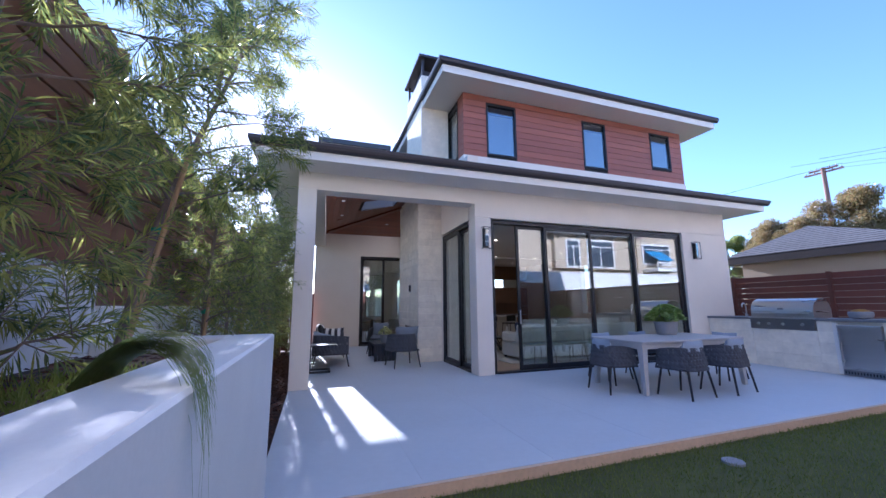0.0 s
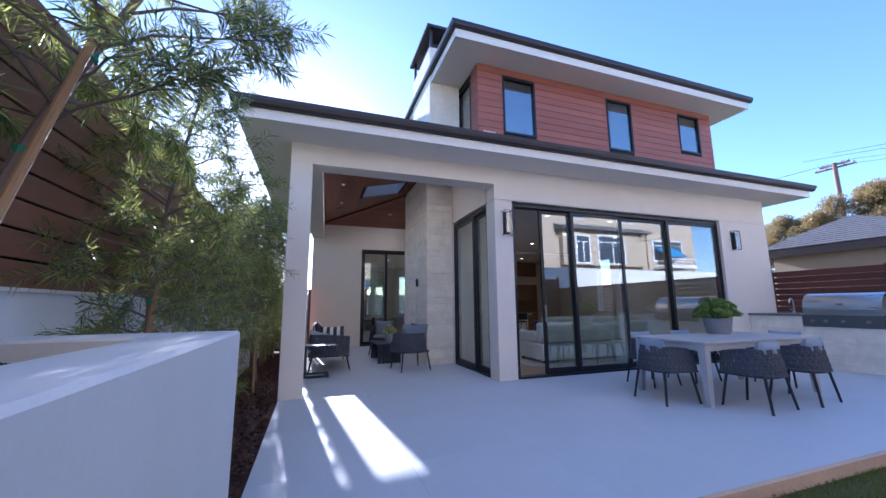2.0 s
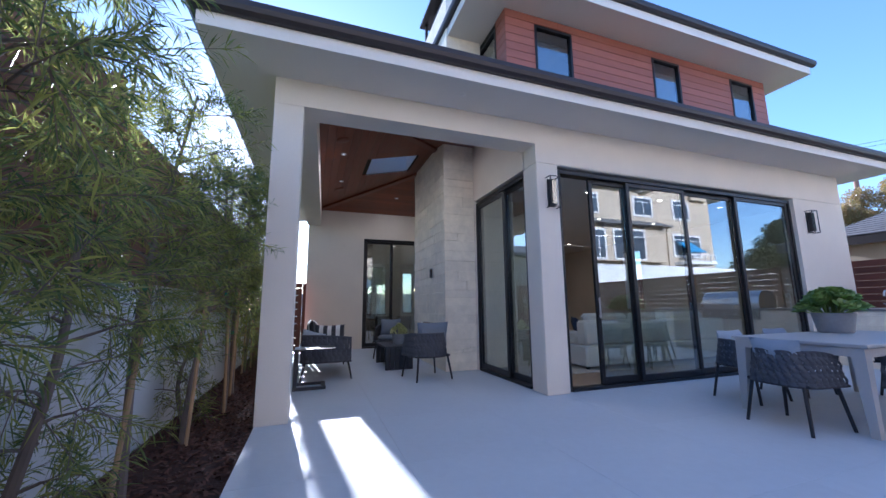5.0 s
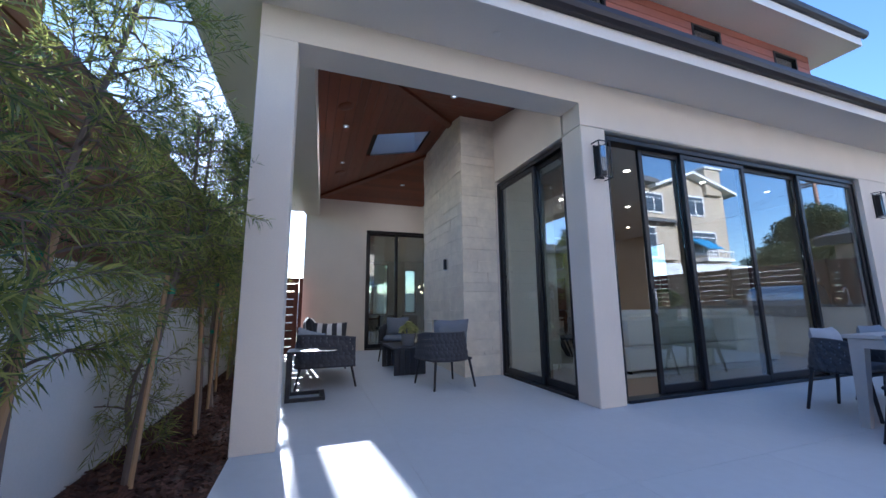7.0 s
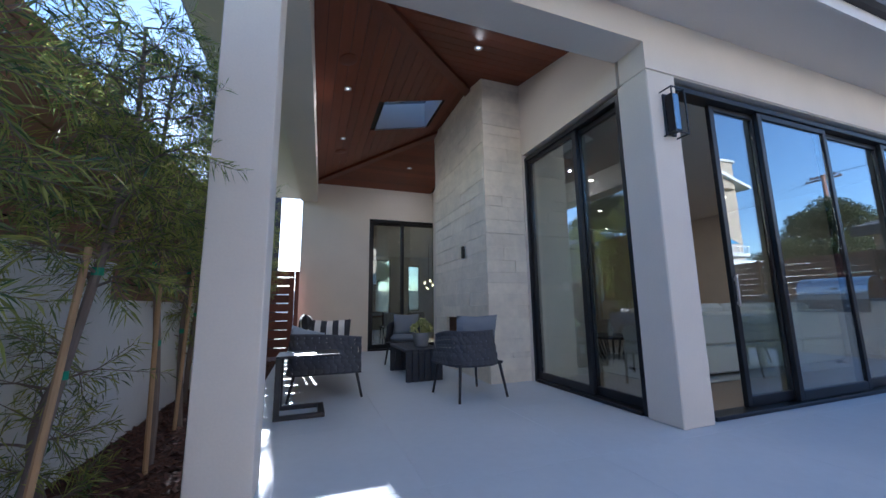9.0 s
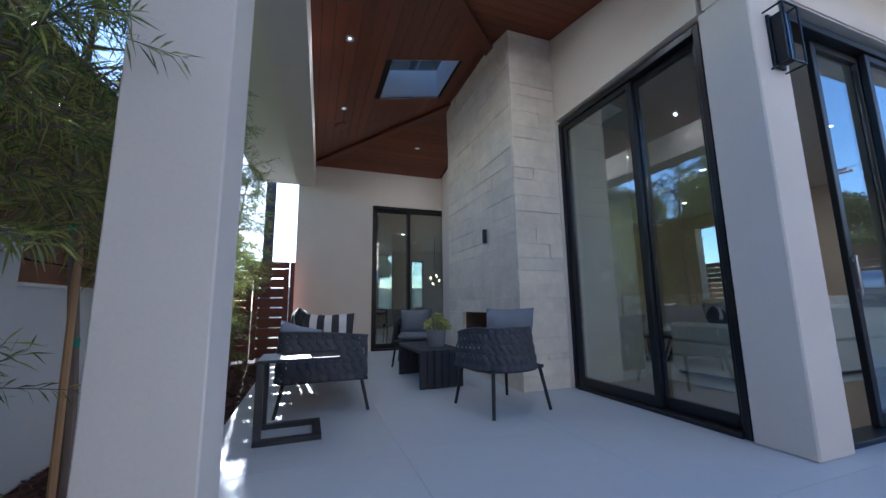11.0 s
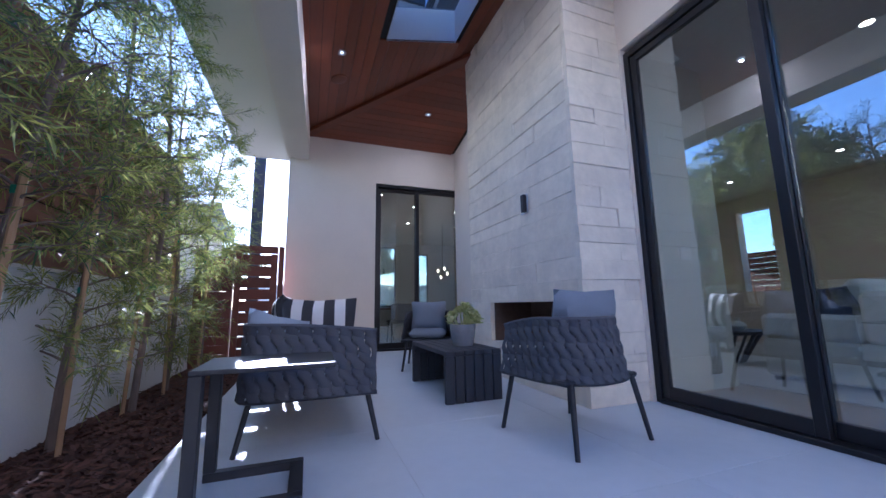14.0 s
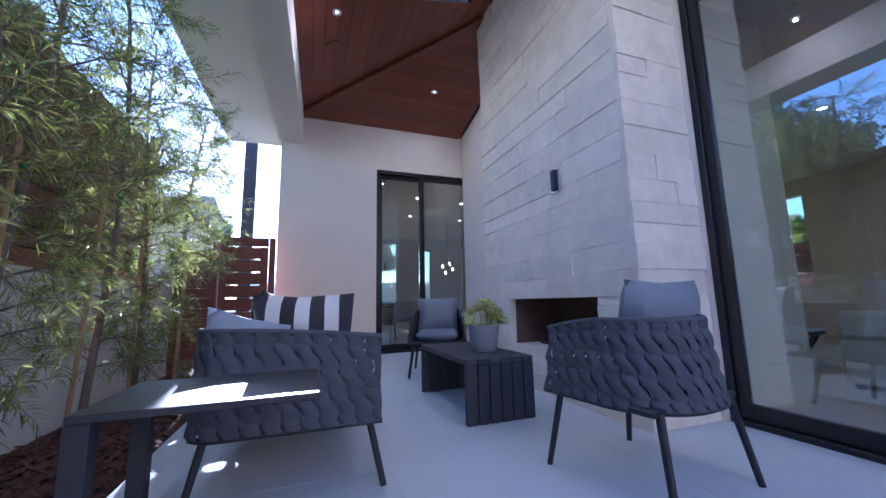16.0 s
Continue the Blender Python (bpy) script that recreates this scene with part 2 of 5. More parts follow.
# ---- ground ----
structure("ground", LAWN, (-150, 150, -150, 150, -0.4, -0.1))
structure("planting_bed", MULCH, (-4.62, -3.74, -3.6, 8.4, -0.3, -0.05))
patio = structure("patio_floor", GROUT, (-3.725, 7.9, -3.72, 6.42, -0.3, -0.003))
structure("patio_edge", SLAB_EDGE, (-3.73, 7.9, -3.76, -3.722, -0.3, -0.004))

# ---- house, ground floor ----
FAR = 6.42
structure("pillar", STUCCO, (-3.73, -3.42, 0, 0.34, 0, 3.41), c=0.005)
structure("beam_front", STUCCO, (-3.73, -0.36, 0, 0.34, 3.41, 3.9))
solid("beam_side", Shape().add([(-3.68, 0.34, 3.41), (-3.28, 0.34, 3.41), (-3.1, FAR, 3.41), (-3.45, FAR, 3.41), (-3.68, 0.34, 3.95), (-3.28, 0.34, 3.95), (-3.1, FAR, 3.95), (-3.45, FAR, 3.95)], [(0, 1, 2, 3), (4, 5, 6, 7), (0, 1, 5, 4), (1, 2, 6, 5), (2, 3, 7, 6), (3, 0, 4, 7)]), STUCCO, kind="structure")
structure("corner_column", STUCCO, (-0.36, 0.0, 0, 0.34, 0, 3.13), c=0.01)
structure("wall_front_upper", STUCCO, (-0.36, 7.0, 0, 0.3, 3.142, 3.74))
structure("wall_front_pier", STUCCO, (5.4, 7.0, 0, 0.3, 0, 3.13))
structure("reveal_joint", MORTAR, (-0.35, 6.99, 0.012, 0.28, 3.13, 3.142))
structure("wall_right", STUCCO, (6.75, 6.995, 0.3, 4.8, 0, 4.4), (6.75, 6.995, 4.8, 5.5, 0, 1.0), (6.75, 6.995, 4.8, 5.5, 2.9, 4.4), (6.75, 6.995, 5.5, 12, 0, 4.4))
structure("wall_porch_side", STUCCO, (-0.36, -0.1, 0.34, 2.2, 3.142, 4.6), (-0.36, -0.1, 2.1, 2.2, 0, 3.142), (-0.3, -0.06, 2.2, FAR, 0, 4.8))
structure("wall_porch_back", STUCCO, (-3.42, -1.9, FAR, FAR + 0.25, 0, 4.0), (-1.9, -0.06, FAR, FAR + 0.25, 3.1, 4.6))
structure("wall_left_rear", STUCCO, (-3.42, -3.2, FAR + 0.25, 14, 0, 4.0))
structure("wall_rear", WALL_IN, (-3.42, -0.75, 14, 14.2, 0, 4.4), (0.2, 1.0, 14, 14.2, 0, 4.4), (1.55, 7.0, 14, 14.2, 0, 4.4), (-0.75, 0.2, 14, 14.2, 0, 0.75), (-0.75, 0.2, 14, 14.2, 3.1, 4.4), (1.0, 1.55, 14, 14.2, 0, 0.8), (1.0, 1.55, 14, 14.2, 2.85, 4.4))

# inner room
structure("floor_inside", OAK, (-3.2, 6.75, FAR + 0.26, 14, -0.05, 0.0), (0.0, 6.75, 0.2, FAR + 0.26, -0.05, 0.0))
structure("ceiling_inside", CEIL_IN, (-0.1, 6.75, 0.3, FAR, 3.25, 3.35), (-3.2, 6.75, FAR + 0.25, 14, 3.25, 3.35))
structure("wall_inner_return", WALL_IN, (-0.1, 0.85, 2.2, 2.34, 0, 3.25), (-0.06, 0.85, 2.34, FAR, 0, 3.25))
structure("wall_inner_back", WALNUT_WALL, (2.2, 6.75, 9.5, 9.65, 0, 2.2), (2.2, 6.75, 9.5, 9.65, 2.6, 3.25))
for n, (x, y) in enumerate((x, y) for y in (1.2, 2.9, 4.6, 6.3, 8.2) for x in (1.6, 3.4, 5.2)):
    lamp = thing("recessed_downlight", "small round recessed ceiling downlight, switched on", "downlight", pose(x, y, 3.25), "indoor downlights")
    part("trim_ring", Shape().lathe([(0.07, -0.002), (0.065, -0.008), (0.05, -0.006), (0.05, -0.001)], 16), WHITE, lamp)
    part("bulb", Shape().lathe([(0.048, -0.003), (0.03, -0.006)], 16), LAMP, lamp, "warm glowing bulb")

for x, y in ((-1.6, 7.6), (-0.6, 8.4), (0.6, 8.6), (-0.3, 10.2), (0.5, 11.6), (1.3, 10.4)):
    lamp = thing("recessed_downlight", "small round recessed ceiling downlight, switched on", "downlight", pose(x, y, 3.25), "indoor downlights")
    part("trim_ring", Shape().lathe([(0.07, -0.002), (0.065, -0.008), (0.05, -0.006), (0.05, -0.001)], 16), WHITE, lamp)
    part("bulb", Shape().lathe([(0.048, -0.003), (0.03, -0.006)], 16), LAMP, lamp, "warm glowing bulb")

# ---- eaves and roofs ----
EF, EL, ER, EB, ZS = -0.62, -4.33, 7.62, 7.35, 3.72
structure("soffit_lower", SOFFIT, (EL, ER, EF, 0.0, ZS, ZS + 0.03), (EL, -3.4, 0.0, EB, ZS, ZS + 0.03), (7.0, ER, 0.0, 12, ZS, ZS + 0.03))
structure("fascia_lower", FASCIA, (EL - 0.02, ER + 0.02, EF - 0.02, EF, ZS - 0.01, ZS + 0.13), (EL - 0.02, EL, EF, EB, ZS - 0.01, ZS + 0.13), (ER, ER + 0.02, EF, 12, ZS - 0.01, ZS + 0.13), (EL, -3.42, EB, EB + 0.02, ZS - 0.01, ZS + 0.13))


def gutter(name, x0, x1, y0, y1, z):
    """A dark half-round-fronted gutter along the front and the left side of an eave."""
    prof = [(0.0, 0.0), (-0.05, 0.0), (-0.085, 0.03), (-0.1, 0.075), (-0.1, 0.13), (-0.085, 0.13), (-0.085, 0.08), (-0.01, 0.06), (0.0, 0.13)]
    s = Shape()
    n = len(prof)
    rings = [[(x1 + 0.1, y0 + a, z + b) for a, b in prof], [(x0 + a, y0 + a, z + b) for a, b in prof], [(x0 + a, y1, z + b) for a, b in prof]]
    s.add([p for r in rings for p in r], [(r * n + i, r * n + (i + 1) % n, (r + 1) * n + (i + 1) % n, (r + 1) * n + i) for r in (0, 1) for i in range(n)] + [tuple(range(n)), tuple(range(2 * n, 3 * n))])
    return solid(name, s, GUTTER, kind="structure")


gutter("gutter_lower", EL - 0.022, ER + 0.02, EF - 0.022, EB, ZS + 0.13)
SL = 0.22
ZR = ZS + 0.24


def roof_sheet(name, x0, x1, y0, y1, z, rise, mat):
    """A hipped roof over a rectangle, as a slab with thickness."""
    h = min(x1 - x0, y1 - y0) / 2
    if x1 - x0 > y1 - y0:
        top = [(x0 + h, y0 + h, z + rise * h), (x1 - h, y0 + h, z + rise * h)]
        f = [(0, 1, 5, 4), (1, 2, 5), (2, 3, 4, 5), (3, 0, 4), (0, 3, 2, 1)]
    else:
        top = [(x0 + h, y0 + h, z + rise * h), (x0 + h, y1 - h, z + rise * h)]
        f = [(0, 1, 4), (1, 2, 5, 4), (2, 3, 5), (3, 0, 4, 5), (0, 3, 2, 1)]
    s = Shape().add([(x0, y0, z), (x1, y0, z), (x1, y1, z), (x0, y1, z)] + top, f)
    return solid(name, s, mat, kind="structure")


# the porch's roof, open below where the skylight sits
SKX, SKY = (-2.22, -1.29), (2.9, 3.86)
porch_roof = Shape()
x0, y0, y1 = EL - 0.06, EF - 0.06, EB
xa = 0.3
ha = xa - x0
for a, b in ((x0, SKX[0]), (SKX[1], xa)):
    porch_roof.add([(a, y0 + (a - x0), ZR + SL * (a - x0)), (b, y0 + (b - x0), ZR + SL * (b - x0)), (b, y1 - (b - x0), ZR + SL * (b - x0)), (a, y1 - (a - x0), ZR + SL * (a - x0))] if y1 - 2 * (b - x0) - y0 > 0 else
                   [(a, y0 + (a - x0), ZR + SL * (a - x0)), ((y1 - y0) / 2 + x0, (y0 + y1) / 2, ZR + SL * (y1 - y0) / 2), ((y1 - y0) / 2 + x0, (y0 + y1) / 2, ZR + SL * (y1 - y0) / 2 + 0.001), (a, y1 - (a - x0), ZR + SL * (a - x0))], [(0, 1, 2, 3)])
za, zb = ZR + SL * (SKX[0] - x0), ZR + SL * (SKX[1] - x0)
porch_roof.add([(SKX[0], y0 + SKX[0] - x0, za), (SKX[1], y0 + SKX[1] - x0, zb), (SKX[1], SKY[0], zb), (SKX[0], SKY[0], za)], [(0, 1, 2, 3)])
porch_roof.add([(SKX[0], SKY[1], za), (SKX[1], SKY[1], zb), (SKX[1], y1 - SKX[1] + x0, zb), (SKX[0], y1 - SKX[0] + x0, za)], [(0, 1, 2, 3)])
porch_roof.add([(x0, y0, ZR), (8.0, y0, ZR), (8.0, 3.34, ZR + SL * (3.34 - y0)), (x0 + 3.34 - y0, 3.34, ZR + SL * (3.34 - y0))], [(0, 1, 2, 3)])
porch_roof.add([(x0, y1, ZR), (-0.1, y1, ZR), (-0.1, 3.34, ZR + SL * (y1 - 3.34)), (x0 + y1 - 3.34, 3.34, ZR + SL * (y1 - 3.34))], [(0, 1, 2, 3)])
solid("roof_lower", porch_roof, ROOF, kind="structure")
seams = Shape()
for i in range(30):
    x = EL + 0.3 + i * 0.41
    yb = min(1.08, max(EF, x - x0 + y0))
    if yb > EF + 0.05:
        seams.add([(x - 0.012, y0 - 0.02, ZR), (x + 0.012, y0 - 0.02, ZR), (x + 0.012, yb, ZR + SL * (yb - y0)), (x - 0.012, yb, ZR + SL * (yb - y0)),
                   (x - 0.012, y0 - 0.02, ZR + 0.035), (x + 0.012, y0 - 0.02, ZR + 0.035), (x + 0.012, yb, ZR + SL * (yb - y0) + 0.035), (x - 0.012, yb, ZR + SL * (yb - y0) + 0.035)],
                  [(0, 1, 5, 4), (4, 5, 6, 7), (0, 4, 7, 3), (1, 2, 6, 5)])
solid("roof_seams", seams, ROOF, kind="structure")

# ---- porch ceiling: three sloping fields of boards that rise to the house ----
CX, CZ, CY0, CY1 = -3.25, 3.862, 0.34, FAR
CM = (CY0 + CY1) / 2


def ceil_z(x, y):
    return CZ + SL * min(x - CX, y - CY0, CY1 - y)


boards = Shape()
W = 0.135
TH = 0.02


def board(a, b, c, d):
    """One board from its four corners (x, y) on the ceiling."""
    low = [(x, y, ceil_z(x, y)) for x, y in (a, b, c, d)]
    boards.add(low + [(x, y, z + TH) for x, y, z in low], [(3, 2, 1, 0), (4, 5, 6, 7), (0, 1, 5, 4), (1, 2, 6, 5), (2, 3, 7, 6), (3, 0, 4, 7)])


i = 0
while CX + i * W < CX + (CM - CY0):
    a, b = CX + i * W, min(CX + (i + 1) * W - 0.005, CX + CM - CY0 - 0.001)
    b = min(b, -0.36) if b > -0.36 else b
    if b - a > 0.02:
        e, f = a - CX, b - CX
        if b > SKX[0] and a < SKX[1]:
            board((a, CY0 + e), (b, CY0 + f), (b, SKY[0]), (a, SKY[0]))
            board((a, SKY[1]), (b, SKY[1]), (b, CY1 - f), (a, CY1 - e))
        else:
            board((a, CY0 + e), (b, CY0 + f), (b, CY1 - f), (a, CY1 - e))
    i += 1
i = 0
while CY0 + i * W < CM:
    a, b = CY0 + i * W, CY0 + (i + 1) * W - 0.005
    if CX + b - CY0 < -0.4:
        e, f = a - CY0, b - CY0
        board((CX + e, a), (-0.36, a), (-0.36, b), (CX + f, b))
        board((CX + f, CY1 - f), (-0.36, CY1 - f), (-0.36, CY1 - e), (CX + e, CY1 - e))
    i += 1
solid("ceiling_porch", boards, CEDAR, kind="structure")
deck = Shape()
for pts in (((CX, CY0), (-0.3, CY0), (-0.3, CM), (CX + CM - CY0, CM)), ((CX + CM - CY0, CM), (-0.3, CM), (-0.3, CY1), (CX, CY1))):
    deck.add([(x, y, ceil_z(x, y) + 0.026) for x, y in pts], [(0, 1, 2, 3)])
for a, b, c, d in ((CX, SKX[0], None, None), (SKX[1], CX + CM - CY0, None, None), (SKX[0], SKX[1], 0, SKY[0]), (SKX[0], SKX[1], SKY[1], 0)):
    e, f = a - CX, b - CX
    ya, yb, yc, yd = CY0 + e, CY0 + f, CY1 - f, CY1 - e
    if c is not None:
        if c == 0:
            yc = yd = SKY[0]
        else:
            ya = yb = SKY[1]
    deck.add([(x, y, CZ + SL * (x - CX) + 0.026) for x, y in ((a, ya), (b, yb), (b, yc), (a, yd))], [(0, 1, 2, 3)])
solid("ceiling_deck", deck, BLACK, kind="structure")
for y_from, sgn in ((CY0, 1), (CY1, -1)):
    s = Shape()
    p, q = Vector((CX + 0.02, y_from + sgn * 0.02, CZ - 0.01)), Vector((CX + 2.75, y_from + sgn * 2.75, CZ + SL * 2.75 - 0.01))
    side = Vector((0.05, -sgn * 0.05, 0))
    up = Vector((0, 0, 0.05))
    s.add([p - side - up, p + side - up, q + side - up, q - side - up, p - side + up, p + side + up, q + side + up, q - side + up], [(0, 1, 2, 3), (4, 5, 6, 7), (0, 1, 5, 4), (1, 2, 6, 5), (2, 3, 7, 6), (3, 0, 4, 7)])
    solid("hip_trim", s, CEDAR_X, kind="structure")

# skylight with its lined shaft
skylight = thing("skylight", "rectangular roof skylight with a pale lined shaft", "skylight", pose(0, 0, 0))
s = Shape()
za, zb = CZ + SL * (SKX[0] - CX), CZ + SL * (SKX[1] - CX)
for (p, q) in (((SKX[0], SKY[0]), (SKX[1], SKY[0])), ((SKX[1], SKY[0]), (SKX[1], SKY[1])), ((SKX[1], SKY[1]), (SKX[0], SKY[1])), ((SKX[0], SKY[1]), (SKX[0], SKY[0]))):
    zp, zq = CZ + SL * (p[0] - CX) - 0.005, CZ + SL * (q[0] - CX) - 0.005
    s.add([(*p, zp), (*q, zq), (*q, zq + 0.5), (*p, zp + 0.5)], [(0, 1, 2, 3)])
part("shaft", s, WHITE, skylight)
s = Shape()
s.add([(SKX[0], SKY[0], za + 0.48), (SKX[1], SKY[0], zb + 0.48), (SKX[1], SKY[1], zb + 0.48), (SKX[0], SKY[1], za + 0.48)], [(0, 1, 2, 3)])
pane = part("pane", s, glass_material("skylight_glass", (0.13, 0.15, 0.19), 0.08), skylight, "tinted skylight glass")
pane.visible_shadow = False

# ---- upper storey ----
UY, UX0, UX1, UZ0, UZ1 = 1.08, -0.12, 7.2, 4.95, 6.6
UPW = [(0.5, 1.35, 5.03, 6.4), (3.45, 4.26, 5.06, 6.42), (5.92, 6.72, 5.34, 6.44)]
structure("upper_band", FASCIA, (UX0 - 0.02, UX1 + 0.02, UY - 0.02, UY + 0.2, 4.2, UZ0), (UX0 - 0.02, UX0 + 0.2, UY + 0.2, 8, 4.2, UZ0), (UX1 - 0.2, UX1 + 0.02, UY + 0.2, 12, 4.2, UZ0))
upper_front = structure("upper_wall_front", BLACK, *[(a, b, UY + 0.02, UY + 0.15, UZ0, UZ1) for a, b in ((UX0 + 0.02, 0.5), (1.35, 3.45), (4.26, 5.92), (6.72, UX1 - 0.02))],
                        *[(w[0], w[1], UY + 0.02, UY + 0.15, UZ0, w[2]) for w in UPW], *[(w[0], w[1], UY + 0.02, UY + 0.15, w[3], UZ1) for w in UPW])
upper_left = structure("upper_wall_left", BLACK, (UX0 + 0.02, UX0 + 0.15, UY + 0.15, 1.45, UZ0, UZ1), (UX0 + 0.02, UX0 + 0.15, 1.45, 2.35, UZ0, 5.0), (UX0 + 0.02, UX0 + 0.15, 1.45, 2.35, 6.45, UZ1), (UX0 + 0.02, UX0 + 0.15, 2.35, 12, UZ0, UZ1))
structure("upper_wall_right", CLADDING, (UX1 - 0.13, UX1, UY + 0.15, 12, UZ0, UZ1))
structure("upper_wall_rear", STUCCO, (UX0, UX1, 12, 12.2, UZ0, UZ1))
structure("upper_floor", WALL_IN, (UX0 + 0.15, UX1 - 0.15, UY + 0.16, 12, 4.9, 4.96))
structure("upper_curtain_wall", WALL_IN, (UX0 + 0.2, UX1 - 0.2, 3.4, 3.5, 4.96, 6.58))
structure("soffit_upper", SOFFIT, (-0.85, 7.85, 0.48, 12.6, UZ1, UZ1 + 0.03))
structure("fascia_upper", FASCIA, (-0.87, 7.87, 0.46, 0.48, UZ1 - 0.01, UZ1 + 0.17), (-0.87, -0.85, 0.48, 12.6, UZ1 - 0.01, UZ1 + 0.17), (7.85, 7.87, 0.48, 12.6, UZ1 - 0.01, UZ1 + 0.17))
gutter("gutter_upper", -0.872, 7.87, 0.458, 12.6, UZ1 + 0.17)
roof_sheet("roof_upper", -0.93, 7.93, 0.4, 12.66, UZ1 + 0.29, 0.16, ROOF)
structure("rear_wing", STUCCO, (-3.2, -0.2, 7.4, 12, 4.0, 6.95))
structure("rear_wing_eave", FASCIA, (-3.45, -0.88, 6.5, 12, 6.95, 7.22))
structure("rear_wing_roof", ROOF, (-3.5, -0.88, 6.44, 12, 7.22, 7.4))


def window(name, w, axis, at, label):
    """A fixed window in a wall across axis y or x: a frame, a pane and a dark blind head."""
    win = tagged(new(name), label, "window", kind="structure")
    a, b, z0, z1 = w

    def bar(s, p, q, u, v, d0, d1):
        return s.box(p, q, at + d0, at + d1, u, v) if axis == "y" else s.box(at + d0, at + d1, p, q, u, v)
    f = Shape()
    t = 0.045
    for p, q, u, v in ((a, a + t, z0, z1), (b - t, b, z0, z1), (a + t, b - t, z0, z0 + t), (a + t, b - t, z1 - t, z1)):
        bar(f, p, q, u, v, -0.012, 0.1)
    part("window_frame", f, FRAME, win)
    pn = part("pane", bar(Shape(), a + t, b - t, z0 + t, z1 - t, 0.03, 0.04), GLASS_UP, win)
    pn.visible_shadow = False
    part("blind", bar(Shape(), a + t, b - t, z1 - t - 0.2, z1 - t, 0.07, 0.09), FRAME, win, "dark rolled blind")
    part("curtain", bar(Shape(), a + t, b - t, z0 + t, z1 - t - 0.2, 0.11, 0.12), CURTAIN, win, "grey closed roller blind")
    return win


for n, w in enumerate(UPW):
    window("window_%d" % (n + 1), w, "y", UY, "tall dark-framed window in red wood cladding")
window("window_4", (1.45, 2.35, 5.0, 6.45), "x", UX0, "dark-framed side window in red wood cladding")

# ---- sliding glass doors ----


def glazed(name, x0, x1, z1, cuts, axis, at, label, open_first=False, depth=0.14):
    """A sliding door wall: outer frame, panels with stiles, rails and glass, on two tracks."""
    d = tagged(new(name), label, "glass door", kind="structure")

    def bar(s, p, q, u, v, e, f):
        return s.box(p, q, at + e, at + f, u, v, c=0.004) if axis == "y" else s.box(at + e, at + f, p, q, u, v, c=0.004)
    f = Shape()
    bar(f, x0, x0 + 0.05, 0, z1, 0, depth)
    bar(f, x1 - 0.05, x1, 0, z1, 0, depth)
    bar(f, x0 + 0.05, x1 - 0.05, z1 - 0.06, z1, 0, depth)
    bar(f, x0 + 0.05, x1 - 0.05, 0, 0.035, -0.02, depth)
    part("door_frame", f, FRAME, d)
    for i, (p, q) in enumerate(cuts):
        e = 0.02 if i % 2 else 0.075
        leaf = part("door_panel", bar(Shape(), p, p + 0.065, 0.036, z1 - 0.062, e, e + 0.045), FRAME, d)
        s = Shape()
        bar(s, q - 0.065, q, 0.036, z1 - 0.062, e, e + 0.045)
        bar(s, p + 0.065, q - 0.065, 0.036, 0.13, e, e + 0.045)
        bar(s, p + 0.065, q - 0.065, z1 - 0.125, z1 - 0.062, e, e + 0.045)
        part("rail_frame", s, FRAME, leaf)
        pn = part("pane", bar(Shape(), p + 0.065, q - 0.065, 0.13, z1 - 0.125, e + 0.018, e + 0.026), GLASS, leaf)
        pn.visible_shadow = False
        if open_first and i == 0:
            h = Shape()
            bar(h, p + 0.02, p + 0.045, 0.95, 1.25, e - 0.03, e - 0.012)
            bar(h, p + 0.02, p + 0.045, 0.97, 1.0, e - 0.012, e)
            bar(h, p + 0.02, p + 0.045, 1.2, 1.23, e - 0.012, e)
            part("handle", h, CHROME, leaf, "slim dark pull handle")
    return d


glazed("door_1", 0.03, 5.4, 3.1, [(0.65, 1.39), (1.33, 2.6), (2.54, 3.9), (3.84, 5.34)], "y", 0.06, "black-framed sliding glass door wall, one panel pushed open", True)
glazed("door_2", 0.36, 2.1, 3.1, [(0.41, 1.1), (1.04, 2.05)], "x", -0.33, "black-framed sliding glass door beside the porch")
glazed("door_3", -1.9, -0.08, 3.1, [(-1.85, -1.05), (-1.11, -0.13)], "y", FAR + 0.02, "black-framed glass door at the end of the porch")

for n, (x0, x1, z0, z1) in enumerate(((-0.75, 0.2, 0.75, 3.1), (1.0, 1.55, 0.8, 2.85))):
    rw = tagged(new("window_%d" % (n + 5)), "dark-framed window on the street side of the house", "window", kind="structure")
    part("window_frame", Shape().box(x0, x0 + 0.05, 14.05, 14.12, z0, z1).box(x1 - 0.05, x1, 14.05, 14.12, z0, z1).box(x0 + 0.05, x1 - 0.05, 14.05, 14.12, z0, z0 + 0.05).box(x0 + 0.05, x1 - 0.05, 14.05, 14.12, z1 - 0.05, z1), FRAME, rw)
    part("pane", Shape().box(x0 + 0.05, x1 - 0.05, 14.08, 14.09, z0 + 0.05, z1 - 0.05), GLASS, rw).visible_shadow = False

# ---- garden walls, planter ----
structure("garden_wall", STUCCO_WHITE, (-4.85, -4.63, -12, -3.85, -0.3, 1.58), (-4.85, -4.63, -3.85, 1.3, -0.3, 1.34), (-4.85, -4.63, 1.3, 8.4, -0.3, 1.06))
structure("garden_wall_cap", FASCIA, (-4.87, -4.61, -3.84, 1.3, 1.341, 1.36), (-4.87, -4.61, 1.31, 8.4, 1.061, 1.08))
structure("planter_wall", STUCCO_WHITE, (-3.92, -3.65, -9.0, -3.6, -0.3, 1.15), (-4.63, -3.92, -3.87, -3.6, -0.3, 1.15), c=0.012)
structure("planter_soil", SOIL, (-4.63, -3.92, -9.0, -3.87, 0.0, 1.06))

